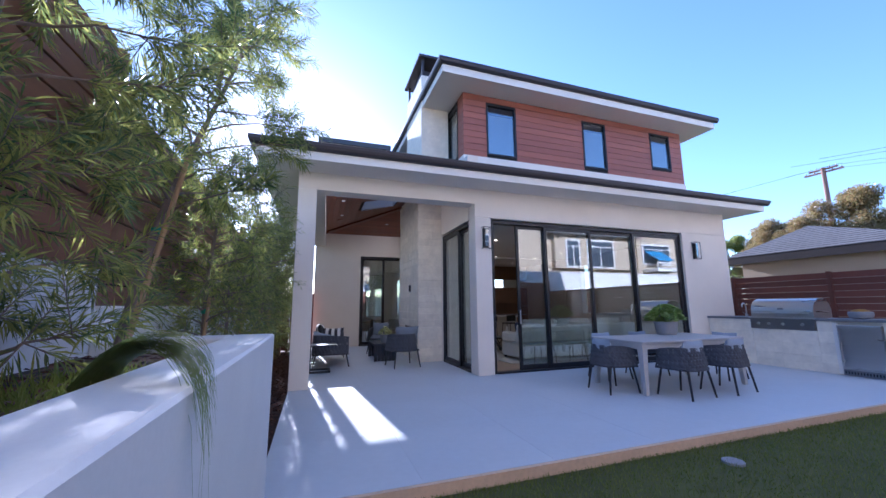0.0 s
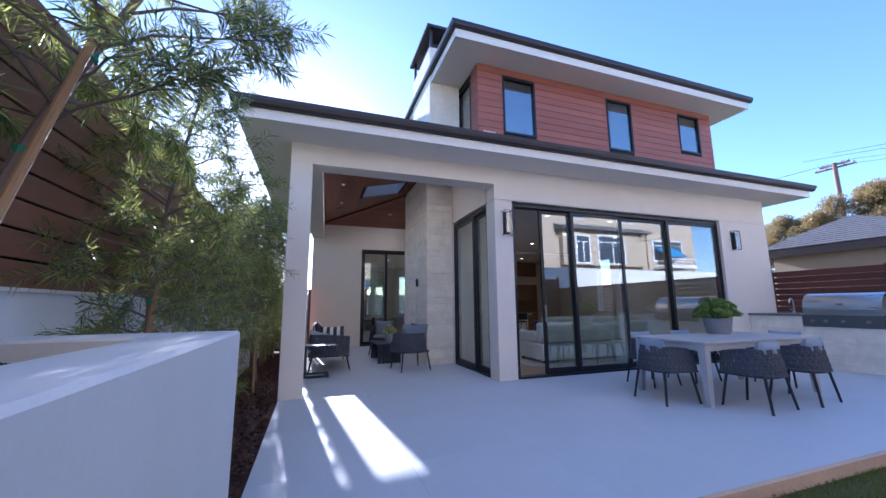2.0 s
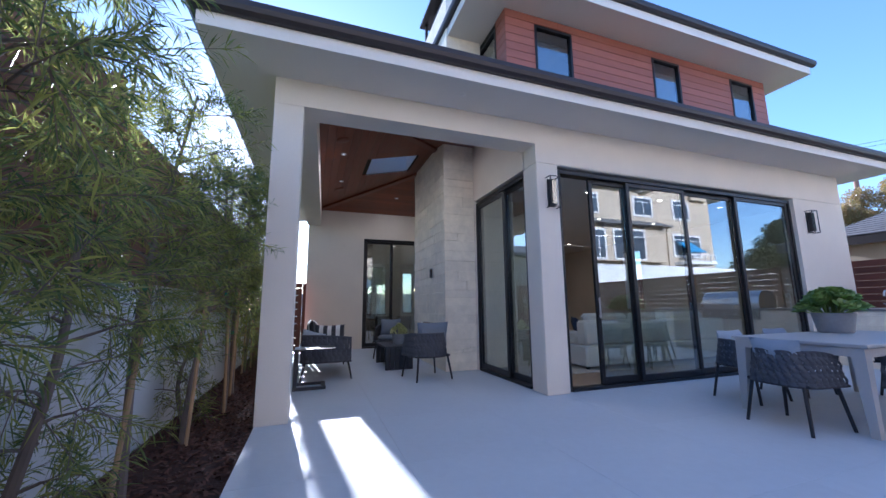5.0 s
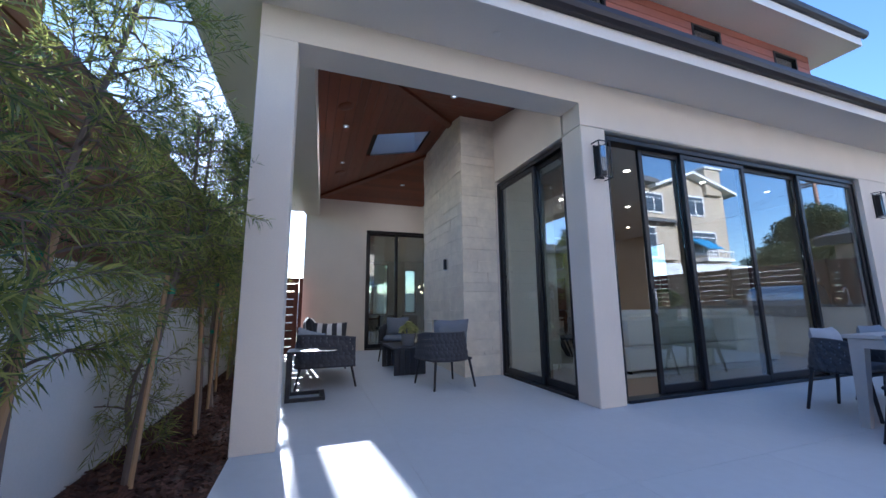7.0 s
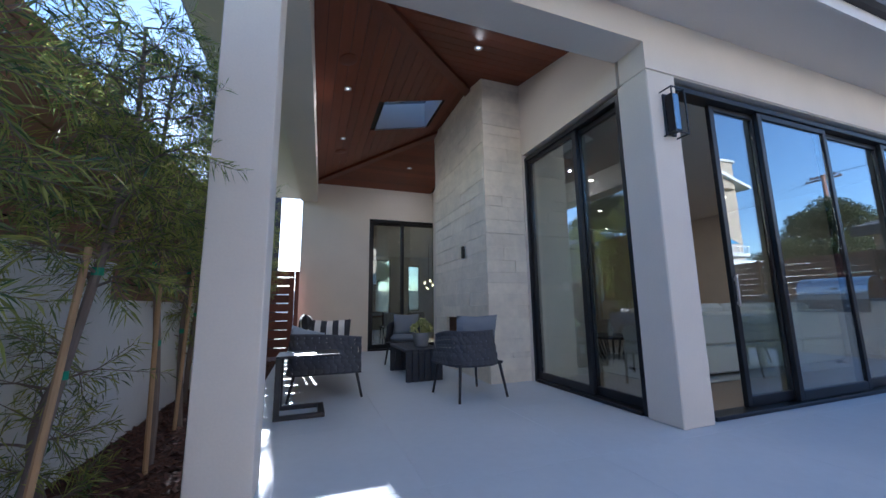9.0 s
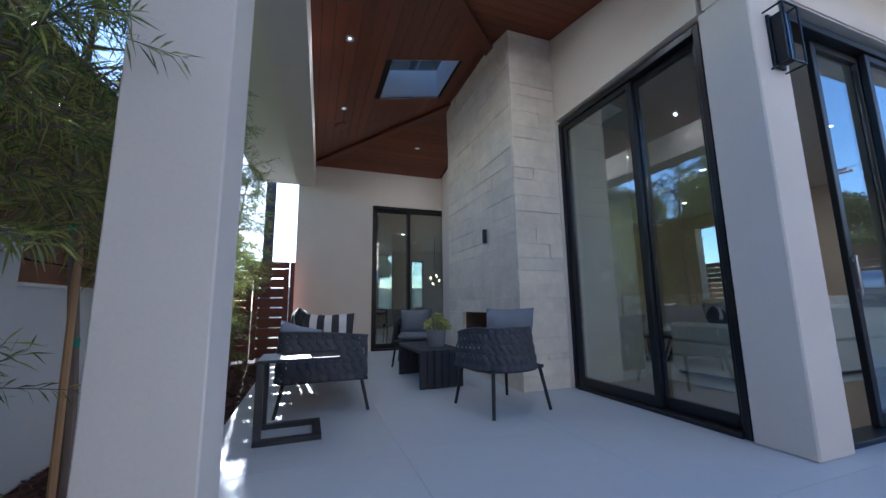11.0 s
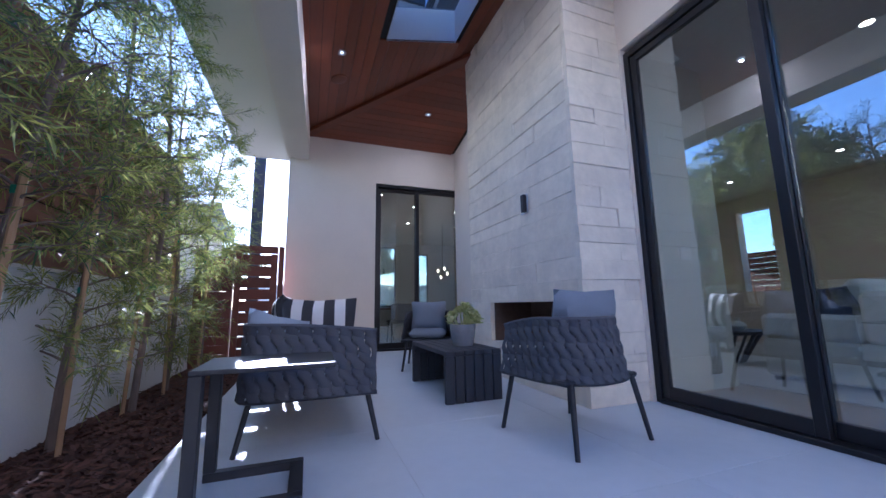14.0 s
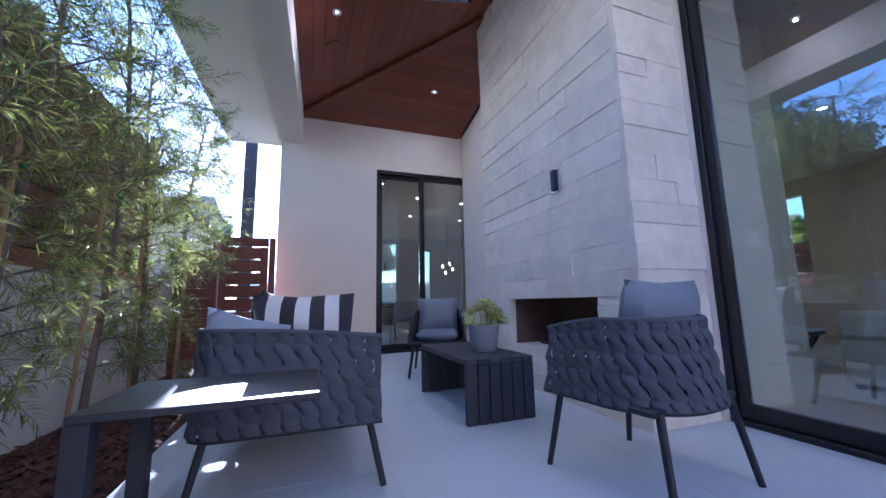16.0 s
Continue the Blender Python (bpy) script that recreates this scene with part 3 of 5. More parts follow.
def slat_fence(name, label, x0, x1, z0, z1, at, post_every=2.2, slat=0.14, gap=0.018, mat=FENCE):
    """Horizontal boards on posts, along its own x axis."""
    f = thing(name, label, "fence", at)
    n = int((z1 - z0) / (slat + gap))
    cols = max(1, round((x1 - x0) / post_every))
    w = (x1 - x0) / cols
    me = Shape().box(0, w - 0.006, -0.011, 0.011, 0, slat, c=0.003).mesh("slat", mat)
    pm = Shape().box(-0.04, 0.04, 0.012, 0.09, 0, z1 - z0 + 0.1, c=0.004).mesh("post", mat)
    for k in range(cols):
        for r in range(n):
            ob = new("slat", me)
            ob.parent = f
            ob.matrix_basis = pose(x0 + k * w, 0, z0 + r * (slat + gap))
    for k in range(cols + 1):
        ob = new("post", pm)
        ob.parent = f
        ob.matrix_basis = pose(x0 + 0.04 + k * (x1 - x0 - 0.08) / cols, 0, max(z0 - 0.1, -0.1) if z0 < 0.5 else z0)
    return f


for ya, yb, za, zb in ((-12, -3.86, 1.6, 3.08), (-3.86, -3.6, 1.365, 3.08), (-3.6, -0.75, 1.365, 2.9), (-0.75, 1.3, 1.365, 2.8), (1.3, 5.6, 1.085, 2.78)):
    slat_fence("privacy_screen", "tall brown privacy screen of close horizontal boards on the garden wall", ya, yb, za, zb, pose(-4.72, 0, 0, 0, 0, 90), 2.4, 0.134, 0.013, RAINSCREEN)
    # Added black sheet stops sky light and keeps the board gaps dark.
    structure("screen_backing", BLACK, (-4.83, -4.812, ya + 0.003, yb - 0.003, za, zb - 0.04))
slat_fence("wood_fence", "dark red stained fence of horizontal boards", -10, 9, 0.0, 2.06, pose(8.0, 0, 0, 0, 0, 90), 2.2, 0.14, 0.006)
slat_fence("wood_fence", "dark red stained fence of horizontal boards behind the lawn", -7, 8, 0.0, 2.6, pose(0, -9.2, 0, 0, 0, 0), 2.2, 0.14, 0.006)

# side gate
gate = thing("side_gate", "dark red wooden side gate of spaced horizontal slats", "gate", pose(-4.1, 6.1, -0.05))
s = Shape().box(0, 0.09, 0, 0.05, 0.05, 1.82, c=0.004)
part("gate_frame", s, FENCE, gate)
part("gate_frame", Shape().box(0.5, 0.6, 0, 0.05, 0.05, 1.69, c=0.004), FENCE, gate)
part("gate_post", Shape().box(0.61, 0.69, -0.01, 0.07, 0.05, 1.82, c=0.004), FENCE, gate)
part("gate_frame", Shape().box(0.09, 0.6, 0, 0.05, 1.7, 1.82, c=0.004), FENCE, gate)
me = Shape().box(0.09, 0.5, 0.012, 0.036, 0, 0.158, c=0.003).mesh("slat", FENCE)
for k in range(9):
    ob = new("slat", me)
    ob.parent = gate
    ob.matrix_basis = pose(0, 0, 0.08 + k * 0.18)
slat_fence("wood_fence", "dark red wooden fence panel beside the gate", 0, 0.5, 0.0, 1.7, pose(-4.62, 6.12, 0), 0.5, 0.13, 0.002)
solid("utility_post", Shape().box(-0.115, 0.105, -0.05, 0.05, -0.1, 5.6, c=0.008), GUTTER, "tall dark flat post behind the side gate", "post", at=pose(-4.1, 8.2, 0))

# neighbour's garage on the other side
garage = thing("garage", "low beige garage with a grey shingle hip roof", "garage", pose(10.2, 0, 0))
part("wall", Shape().box(0.3, 8, -2.4, 1.8, -0.3, 2.66), BEIGE, garage)
part("fascia", Shape().box(0, 0.03, -2.7, 2.08, 2.64, 2.88).box(0.031, 8.3, 2.05, 2.08, 2.64, 2.88), GUTTER, garage, "dark painted fascia board")
part("soffit", Shape().box(0.031, 0.3, -2.7, 2.05, 2.661, 2.69), BEIGE, garage)
AP = Vector((1.5, 0.42, 3.8))
part("roof", Shape().add([(0, -2.7, 2.88), (0, 2.1, 2.88), (8.4, 2.1, 2.88), (8.4, -2.7, 2.88), tuple(AP), (7.0, 0.42, 3.8)], [(0, 1, 4), (1, 2, 5, 4), (2, 3, 5), (3, 0, 4, 5), (0, 3, 2, 1)]), SHINGLE, garage)
SHR = Shape()
for r in range(13):
    u, v = r / 13, (r + 1) / 13 + 0.01
    quad = []
    for w, lift in ((u, 0.028), (v, 0.006)):
        lo, hi = Vector((0, -2.7, 2.88)).lerp(AP, w), Vector((0, 2.1, 2.88)).lerp(AP, w)
        quad.append((lo + Vector((-0.01, 0, lift)), hi + Vector((-0.01, 0, lift))))
    (p, q), (m, n) = quad
    SHR.add([p, q, n, m, p - Vector((0, 0, 0.02)), q - Vector((0, 0, 0.02))], [(0, 1, 2, 3), (4, 5, 1, 0)])
part("shingle_layer", SHR, SHINGLE, garage, kind="stuff")

# three-storey beige house close behind the lawn's fence, seen in the glass
beige = thing("beige_house", "tall beige stucco house with white-framed windows and a chimney", "house", pose(0, -10.8, 0))
part("wall", Shape().box(-6, 19.7, -9, 0, -0.3, 7.55), BEIGE, beige)
part("bay", Shape().box(9.4, 15.2, 0, 0.35, 3.4, 5.4), BEIGE, beige)
part("bay_roof", Shape().prism([(0, 5.75), (0.75, 5.42), (0.75, 5.34), (0, 5.4)], "x", 9.1, 15.5), SHINGLE, beige, "small grey shingle bay roof")
for k in range(5):
    part("bracket", Shape().box(9.6 + k * 1.3, 9.72 + k * 1.3, 0.36, 0.6, 5.2, 5.34), SHINGLE, beige)
part("gable", Shape().prism([(14.4, 7.55), (19.7, 7.55), (16.75, 8.35)], "y", -9, 0), BEIGE, beige)
for a, c in ((13.9, 16.75), (20.2, 16.75)):
    part("roof", Shape().prism([(a, 7.36), (c, 8.34), (c, 8.5), (a, 7.52)], "y", -9.3, 0.5), WHITE, beige, "white-edged gable roof")
part("roof", Shape().prism([(-6.4, 7.56), (14.2, 7.56), (14.2, 7.75), (4, 9.0), (-6.4, 7.75)], "y", -9.3, 0.5), SHINGLE, beige)
stack = part("chimney", Shape().box(18.0, 19.3, -1.4, 0.25, 7.3, 8.85, c=0.03), BEIGE, beige)
part("chimney_cap", Shape().box(17.9, 19.4, -1.5, 0.35, 8.86, 9.0, c=0.02), WHITE, stack)
for x, z, w, h, d in ((2.2, 6.1, 1.3, 0.95, 0), (6.2, 6.1, 1.3, 0.95, 0), (10.1, 6.1, 0.9, 0.95, 0), (13.5, 6.1, 1.25, 0.95, 0), (16.5, 6.1, 1.3, 1.0, 0), (10.2, 3.55, 0.8, 1.45, 0.35), (11.7, 3.55, 1.9, 1.5, 0.35), (16.3, 3.9, 2.2, 1.15, 0), (3.5, 3.6, 1.8, 1.4, 0)):
    wn_ = part("window", Shape().box(x - 0.1, x + w + 0.1, d, d + 0.07, z - 0.1, z + h + 0.1), WHITE, beige, "white-framed window")
    part("mullion", Shape().box(x + w / 2 - 0.03, x + w / 2 + 0.03, d + 0.071, d + 0.1, z, z + h * 0.76), WHITE, wn_)
    part("transom", Shape().box(x, x + w, d + 0.071, d + 0.1, z + h * 0.76, z + h * 0.8), WHITE, wn_)
    part("pane", Shape().box(x, x + w, d + 0.071, d + 0.08, z, z + h), PANE_DARK, wn_, "dark blue-grey window glass")
part("awning", Shape().prism([(0.01, 4.75), (0.95, 4.05), (0.95, 3.98), (0.01, 4.6)], "x", 16.45, 17.75), BLUE, beige, "blue canvas awning")
balcony = part("balcony", Shape().box(16.2, 18.3, 0, 1.1, 3.3, 3.5, c=0.02), WHITE, beige, "white balcony with a railing")
part("railing", Shape().box(16.2, 18.3, 1.04, 1.1, 3.8, 3.86), WHITE, balcony)
for k in range(6):
    part("baluster", Shape().box(16.22 + k * 0.39, 16.26 + k * 0.39, 1.05, 1.09, 3.5, 3.8), WHITE, balcony)
part("drainpipe", Shape().tube([(15.8, 0.06, -0.2), (15.8, 0.06, 5.3), (15.5, 0.3, 5.45)], 0.05, 8), BEIGE, beige)
solid("white_garden_wall", Shape().box(-2, 24, -9.75, -9.6, -0.1, 3.1, c=0.02), WHITE, "tall white garden wall behind the fence", "wall")

solid("street_wall", Shape().box(-6, 9, 23, 23.25, -0.1, 2.1, c=0.02), WHITE, "low white wall across the street side", "wall")

# neighbour's house past the end of the screen
nb = thing("neighbour_house", "beige neighbouring house with a shallow shingle roof", "house", pose(-6.6, 12.6, 0))
part("wall", Shape().box(-8, 0, 0, 5, -0.3, 3.7), BEIGE, nb)
part("roof", Shape().prism([(-0.5, 3.7), (5.5, 3.7), (5.5, 3.85), (2.5, 4.75), (-0.5, 3.85)], "x", -8.4, 0.35), SHINGLE, nb)


# ---- trees ----
def blades(dirs, tips, length, width, rng):
    """Narrow folded leaves: for each base point and direction one blade of two triangles."""
    n = len(dirs)
    d = dirs / np.linalg.norm(dirs, axis=1)[:, None]
    r = rng.normal(size=(n, 3))
    s = np.cross(d, r)
    s /= np.linalg.norm(s, axis=1)[:, None]
    L = (length * rng.uniform(0.6, 1.2, n))[:, None]
    W = (width * rng.uniform(0.7, 1.2, n))[:, None]
    droop = np.array([[0, 0, -1.0]]) * L * 0.12
    mid = tips + d * L * 0.5
    v = np.stack([tips, mid + s * W * 0.5, tips + d * L + droop, mid - s * W * 0.5], 1).reshape(-1, 3)
    return v


def leaf_mesh(name, v, mat):
    n = len(v) // 4
    me = bpy.data.meshes.new(name)
    me.vertices.add(len(v))
    me.vertices.foreach_set("co", v.astype(np.float32).ravel())
    me.loops.add(n * 4)
    me.loops.foreach_set("vertex_index", np.arange(n * 4, dtype=np.int32))
    me.polygons.add(n)
    me.polygons.foreach_set("loop_start", np.arange(0, n * 4, 4, dtype=np.int32))
    me.update(calc_edges=True)
    me.materials.append(mat)
    return me


def fern_pine(base, height, lean, seed, leaves, spread=0.6, low=0.25, stake=True, length=0.098, trunk=0.026, label="young fern pine tree with narrow drooping leaves on a stake"):
    """A slim staked tree: bent tapered trunk, limbs and twigs, each twig set round with narrow leaves."""
    rng = np.random.default_rng(seed)
    tree = thing("fern_pine_tree", label, "tree", pose(*base), "row of fern pines")
    pts, rad = [], []
    ph = rng.uniform(0, 6)
    for i in range(11):
        u = i / 10
        pts.append(Vector((lean[0] * u + 0.05 * math.sin(ph + 5 * u), lean[1] * u + 0.05 * math.cos(ph + 4 * u), height * u)))
        rad.append(trunk * (1 - 0.8 * u) + 0.004)
    part("trunk", Shape().tube(pts, rad, 8), BARK, tree, smooth=True)
    limbs = Shape()
    tips, dirs = [], []
    n_limb = int(height * 13)
    per = max(2, round(leaves / (n_limb * 7 * 11)))
    for k in range(n_limb):
        u = low + (1 - low) * (k + rng.uniform(0, 1)) / n_limb
        i = min(9, int(u * 10))
        p = pts[i].lerp(pts[i + 1], u * 10 - i)
        az = k * 2.4 + rng.uniform(-0.5, 0.5)
        reach = spread * (1.15 - 0.75 * abs(u - 0.55)) * rng.uniform(0.55, 1.15) * (0.6 if u > 0.93 else 1)
        out = Vector((math.cos(az), math.sin(az), 0))
        line = [p]
        for j in range(1, 5):
            line.append(p + out * reach * j / 4 + Vector((rng.uniform(-0.03, 0.03), rng.uniform(-0.03, 0.03), reach * (0.55 * j / 4 - 0.3 * (j / 4) ** 2))))
        limbs.tube(line, [0.009, 0.007, 0.005, 0.004, 0.002], 5, caps=False)
        for t in range(7):
            a = rng.uniform(0.4, 1.0)
            q = line[min(3, int(a * 4))].lerp(line[min(4, int(a * 4) + 1)], a * 4 - int(a * 4)) if a < 1 else line[4]
            td = (out * rng.uniform(0.1, 1.0) + Vector(rng.normal(size=3)) * 0.5 + Vector((0, 0, 0.15))).normalized()
            tl = rng.uniform(0.16, 0.36)
            limbs.tube([q, q + td * tl], [0.003, 0.0015], 3, caps=False)
            e1 = td.orthogonal().normalized()
            e2 = td.cross(e1)
            for g in range(11):
                c = q + td * tl * (0.1 + 0.9 * g / 10)
                for b in range(per):
                    ang = g * 2.1 + b * 2 * math.pi / per + rng.uniform(-0.5, 0.5)
                    tips.append(c)
                    dirs.append(td * rng.uniform(0.35, 0.9) + (e1 * math.cos(ang) + e2 * math.sin(ang)) * rng.uniform(0.5, 0.9) + Vector((0, 0, -0.12)))
    part("branchwork", limbs, BARK, tree, kind="stuff")
    v = blades(np.array([d[:] for d in dirs]), np.array([t[:] for t in tips]), length, 0.0074, rng)
    ob = new("crown", leaf_mesh("crown", v, LEAF))
    ob.parent = tree
    if stake:
        sx, sy = rng.uniform(-0.1, 0.1), -0.12
        part("stake", Shape().tube([(sx, sy, -0.05), (sx * 0.2 + lean[0] * 0.45, sy * 0.3 + lean[1] * 0.45, height * 0.5)], 0.016, 8), STAKE, tree, "pale wooden support stake")
        for u in (0.28, 0.46):
            i = int(u * 10)
            c = pts[i].lerp(pts[i + 1], u * 10 - i)
            part("tie", Shape().tube([c + Vector((0, 0, -0.02)), c + Vector((0, 0, 0.02))], trunk * 0.8 + 0.006, 8), TAPE, tree, "green plastic tie")
    return tree


fern_pine((-4.36, -4.16, 1.04), 2.75, (0.33, 0.66), 1, 19000, 0.58, 0.3, label="leaning staked fern pine tree in the white planter")
fern_pine((-4.42, -5.0, 1.04), 2.1, (-0.06, 0.0), 2, 14000, 0.47, 0.06, label="young fern pine tree in the white planter")
fern_pine((-4.45, -6.6, 1.04), 2.4, (0.1, 0.1), 12, 8000, 0.45, 0.2, label="young fern pine tree in the white planter")
ROW = [(-4.28, -2.95, 3.0, 0.0, 0.5, 0.34, 11000, 0.46), (-4.36, -2.1, 2.0, 0.05, 0.1, 0.05, 5500, 0.4), (-4.28, -1.32, 2.95, 0.04, 0.4, 0.3, 9500, 0.38),
       (-4.24, -0.07, 2.75, 0.05, 0.3, 0.42, 7500, 0.37), (-4.42, 0.35, 0.9, 0.0, 0.0, 0.1, 2000, 0.25), (-4.21, 0.94, 3.0, 0.02, -0.08, 0.42, 7500, 0.37), (-4.25, 1.9, 3.1, 0.0, 0.1, 0.34, 7500, 0.37),
       (-4.42, 2.85, 3.6, 0.02, 0.1, 0.12, 11000, 0.44), (-4.34, 3.7, 3.8, -0.05, 0.1, 0.1, 12000, 0.46), (-4.42, 4.5, 3.5, -0.02, 0.1, 0.08, 11000, 0.46), (-4.34, 5.3, 3.2, 0.16, 0.0, 0.36, 10000, 0.42)]
for k, (x, y, h, lx, ly, low, leaves, spread) in enumerate(ROW):
    fern_pine((x, y, -0.07), h, (lx, ly), 20 + k, leaves, spread, low, stake=h > 2)


def far_tree(x, y, h, r, seed, mat=LEAF, label="broad leafy tree beyond the gardens"):
    rng = np.random.default_rng(seed)
    t = thing("tree", label, "tree", pose(x, y, 0))
    s = Shape().tube([(0, 0, -0.3), (0.1, 0, h * 0.4), (0, 0.1, h * 0.75)], [0.25, 0.18, 0.06], 8)
    cl = []
    for k in range(18):
        a, u = rng.uniform(0, 6.28), rng.uniform(0.45, 0.95)
        c = np.array([math.cos(a) * r * rng.uniform(0.3, 1) * math.sin(u * 3), math.sin(a) * r * rng.uniform(0.3, 1) * math.sin(u * 3), h * u])
        cl.append(c)
        s.tube([(0.05, 0, h * 0.4), tuple(c)], [0.08, 0.02], 5)
    part("trunk", s, BARK, t)
    tips, dirs = [], []
    for c in cl:
        d = rng.normal(size=(2000, 3))
        d /= np.linalg.norm(d, axis=1)[:, None]
        tips.append(c + d * (r * 0.34 * rng.uniform(0.3, 1.05, (2000, 1))) * np.array([1, 1, 0.75]))
        dirs.append(d + rng.normal(size=(2000, 3)) * 0.6)
    ob = new("crown", leaf_mesh("crown", blades(np.concatenate(dirs), np.concatenate(tips), 0.11 * r / 2, 0.06 * r / 2, rng), mat))
    ob.parent = t
    return t


RUST = leaf_material("rusty_leaf", (0.27, 0.17, 0.085), (0.22, 0.2, 0.08))
for k, (x, y, h, r, m) in enumerate(((30, 11.6, 7.8, 2.0, RUST), (31, 9.2, 8.6, 2.5, RUST), (32, 6.6, 9.2, 2.7, RUST), (33, 4, 9.6, 2.8, RUST), (30, 14.2, 7.2, 1.5, LEAF), (30, 15.8, 6.6, 1.4, LEAF), (38, -1, 9, 4, RUST), (31, -12, 8.2, 3.2, DARK_LEAF), (36, -15, 8, 3.5, DARK_LEAF), (-9, 26, 6, 2.5, LEAF), (-29, 15.5, 13, 6.0, DARK_LEAF), (-24, 24, 11, 4.5, DARK_LEAF), (-13, -3, 6, 2.6, LEAF), (0.6, 21, 6.5, 1.9, LEAF))):
    far_tree(x, y, h, r, 50 + k, m)

# utility pole with crossarm and wires


def utility_pole(at, top, sway):
    """A round pole with two crossarms, insulators and sagging wires."""
    pole = thing("utility_pole", "tall reddish wooden utility pole with crossarms and wires", "utility pole", at)
    part("shaft", Shape().tube([(0, 0, -0.3), (0, 0, top)], [0.24, 0.17], 10), POLE, pole, smooth=True)
    for z, half in ((top - 0.55, 1.5), (top - 0.25, 1.1)):
        arm = part("crossarm", Shape().box(-0.07, 0.07, -half, half, z, z + 0.16), POLE, pole)
        for y in (-0.9, -0.45, 0.45, 0.9):
            part("insulator", Shape().lathe([(0.04, 0), (0.07, 0.08), (0.03, 0.2)], 8, (0, y * half, z + 0.16)), CHROME, arm)
    for y in (-1, 1):
        part("wire", Shape().tube([(0, y, top), (sway, y - 14, top - 1.6), (sway * 2, y - 30, top)], 0.014, 4).tube([(0, y, top), (-sway, y + 14, top - 1.6), (-sway * 2, y + 30, top)], 0.014, 4), BLACK, pole)


utility_pole(pose(43.9, 13.7, -0.3), 14.9, 6)
utility_pole(pose(45.6, -17.9, -0.3), 14.0, 4)

# ---- fireplace and stone pieces are at the end; firebox core here ----
FX, FY0, FY1, FZ = -0.97, 2.12, 4.25, 4.75
BY0, BY1, BZ0, BZ1 = 2.5, 3.71, 0.38, 0.82

# ---- furniture materials ----
STRAP = material("woven_strap", (0.085, 0.09, 0.105), 0.85, grain=120, vary=0.15, big=6, stain=0.12, bump=0.25, per_piece=0.1)
TUBE = material("dark_tube", (0.035, 0.038, 0.045), 0.45, 0.4, grain=30, vary=0.1, stain=0.1, bump=0.02)
CUSHION = material("grey_blue_fabric", (0.22, 0.25, 0.3), 0.95, grain=160, vary=0.1, big=5, stain=0.08, bump=0.25)
PALE_CUSHION = material("pale_grey_fabric", (0.36, 0.41, 0.48), 0.95, grain=160, vary=0.08, big=5, stain=0.06, bump=0.25)
WHITE_FABRIC = material("white_fabric", (0.8, 0.79, 0.75), 0.95, grain=120, vary=0.06, big=3, stain=0.05, bump=0.25)
BLACK_FABRIC = material("black_stripe_fabric", (0.05, 0.05, 0.055), 0.95, grain=120, vary=0.1, big=3, stain=0.05, bump=0.25)
NAVY = material("navy_fabric", (0.04, 0.06, 0.12), 0.95, grain=120, vary=0.15, stain=0.08, bump=0.25)
TABLE_GREY = material("grey_table_coat", (0.5, 0.49, 0.48), 0.5, grain=40, vary=0.05, big=2, stain=0.06, bump=0.03)
CHARCOAL = material("charcoal_slat", (0.05, 0.052, 0.06), 0.7, grain=8, vary=0.2, big=3, stain=0.15, bump=0.1, stretch=(6, 0.7, 6), per_piece=0.12)
CTABLE = material("charcoal_steel", (0.045, 0.046, 0.05), 0.42, 0.3, grain=40, vary=0.1, stain=0.1, bump=0.02)
CONCRETE = material("grey_concrete", (0.3, 0.31, 0.33), 0.85, grain=30, vary=0.12, big=5, stain=0.15, bump=0.2)
WORKTOP = material("grey_stone_top", (0.2, 0.2, 0.21), 0.4, grain=40, vary=0.12, big=3, stain=0.1, bump=0.03)
SUCCULENT = leaf_material("succulent_leaf", (0.22, 0.32, 0.09), (0.42, 0.5, 0.2))
ROSETTE = leaf_material("yellow_rosette", (0.42, 0.45, 0.22), (0.7, 0.68, 0.42))
MOSS = material("orange_moss", (0.4, 0.2, 0.04), 0.95, grain=40, vary=0.4, big=10, stain=0.3, bump=0.9)
WALNUT = material("walnut_cabinet", (0.24, 0.13, 0.065), 0.45, grain=7, vary=0.15, big=1.2, stain=0.12, bump=0.04, stretch=(6, 6, 0.6))
RUG = material("cream_rug", (0.6, 0.57, 0.52), 0.98, grain=90, vary=0.12, big=2, stain=0.1, bump=0.5)
STEEL_DARK = material("dark_control_panel", (0.32, 0.32, 0.33), 0.35, 1.0, grain=50, vary=0.06, stain=0.08, stretch=(12, 1, 1), bump=0.02)
SCREEN = material("dark_lens", (0.02, 0.02, 0.025), 0.45)
BRASS = glow_material("chandelier_glow", (1.0, 0.75, 0.4), 2.5)
# Emission imitates the pale daylit look of the porch downlight lenses.
PORCH_GLOW = glow_material("porch_lens", (0.9, 0.93, 1.0), 0.55)
TUFT = leaf_material("tuft_blade", TUFT_COLOR, (0.2, 0.24, 0.09))


# ---- woven seats ----
def u_path(w, d, r, front):
    """Points of a U seen from above, open to +y, and the length along it."""
    pts = [Vector((w / 2, front))]
    pts.append(Vector((w / 2, -d / 2 + r)))
    for k in range(1, 9):
        a = math.pi / 2 * k / 8
        pts.append(Vector((w / 2 - r + r * math.cos(a), -d / 2 + r - r * math.sin(a))))
    for k in range(0, 9):
        a = math.pi / 2 * k / 8
        pts.append(Vector((-w / 2 + r - r * math.sin(a), -d / 2 + r - r * math.cos(a))))
    pts.append(Vector((-w / 2, front)))
    cum = [0.0]
    for a, b in zip(pts, pts[1:]):
        cum.append(cum[-1] + (b - a).length)
    return pts, cum


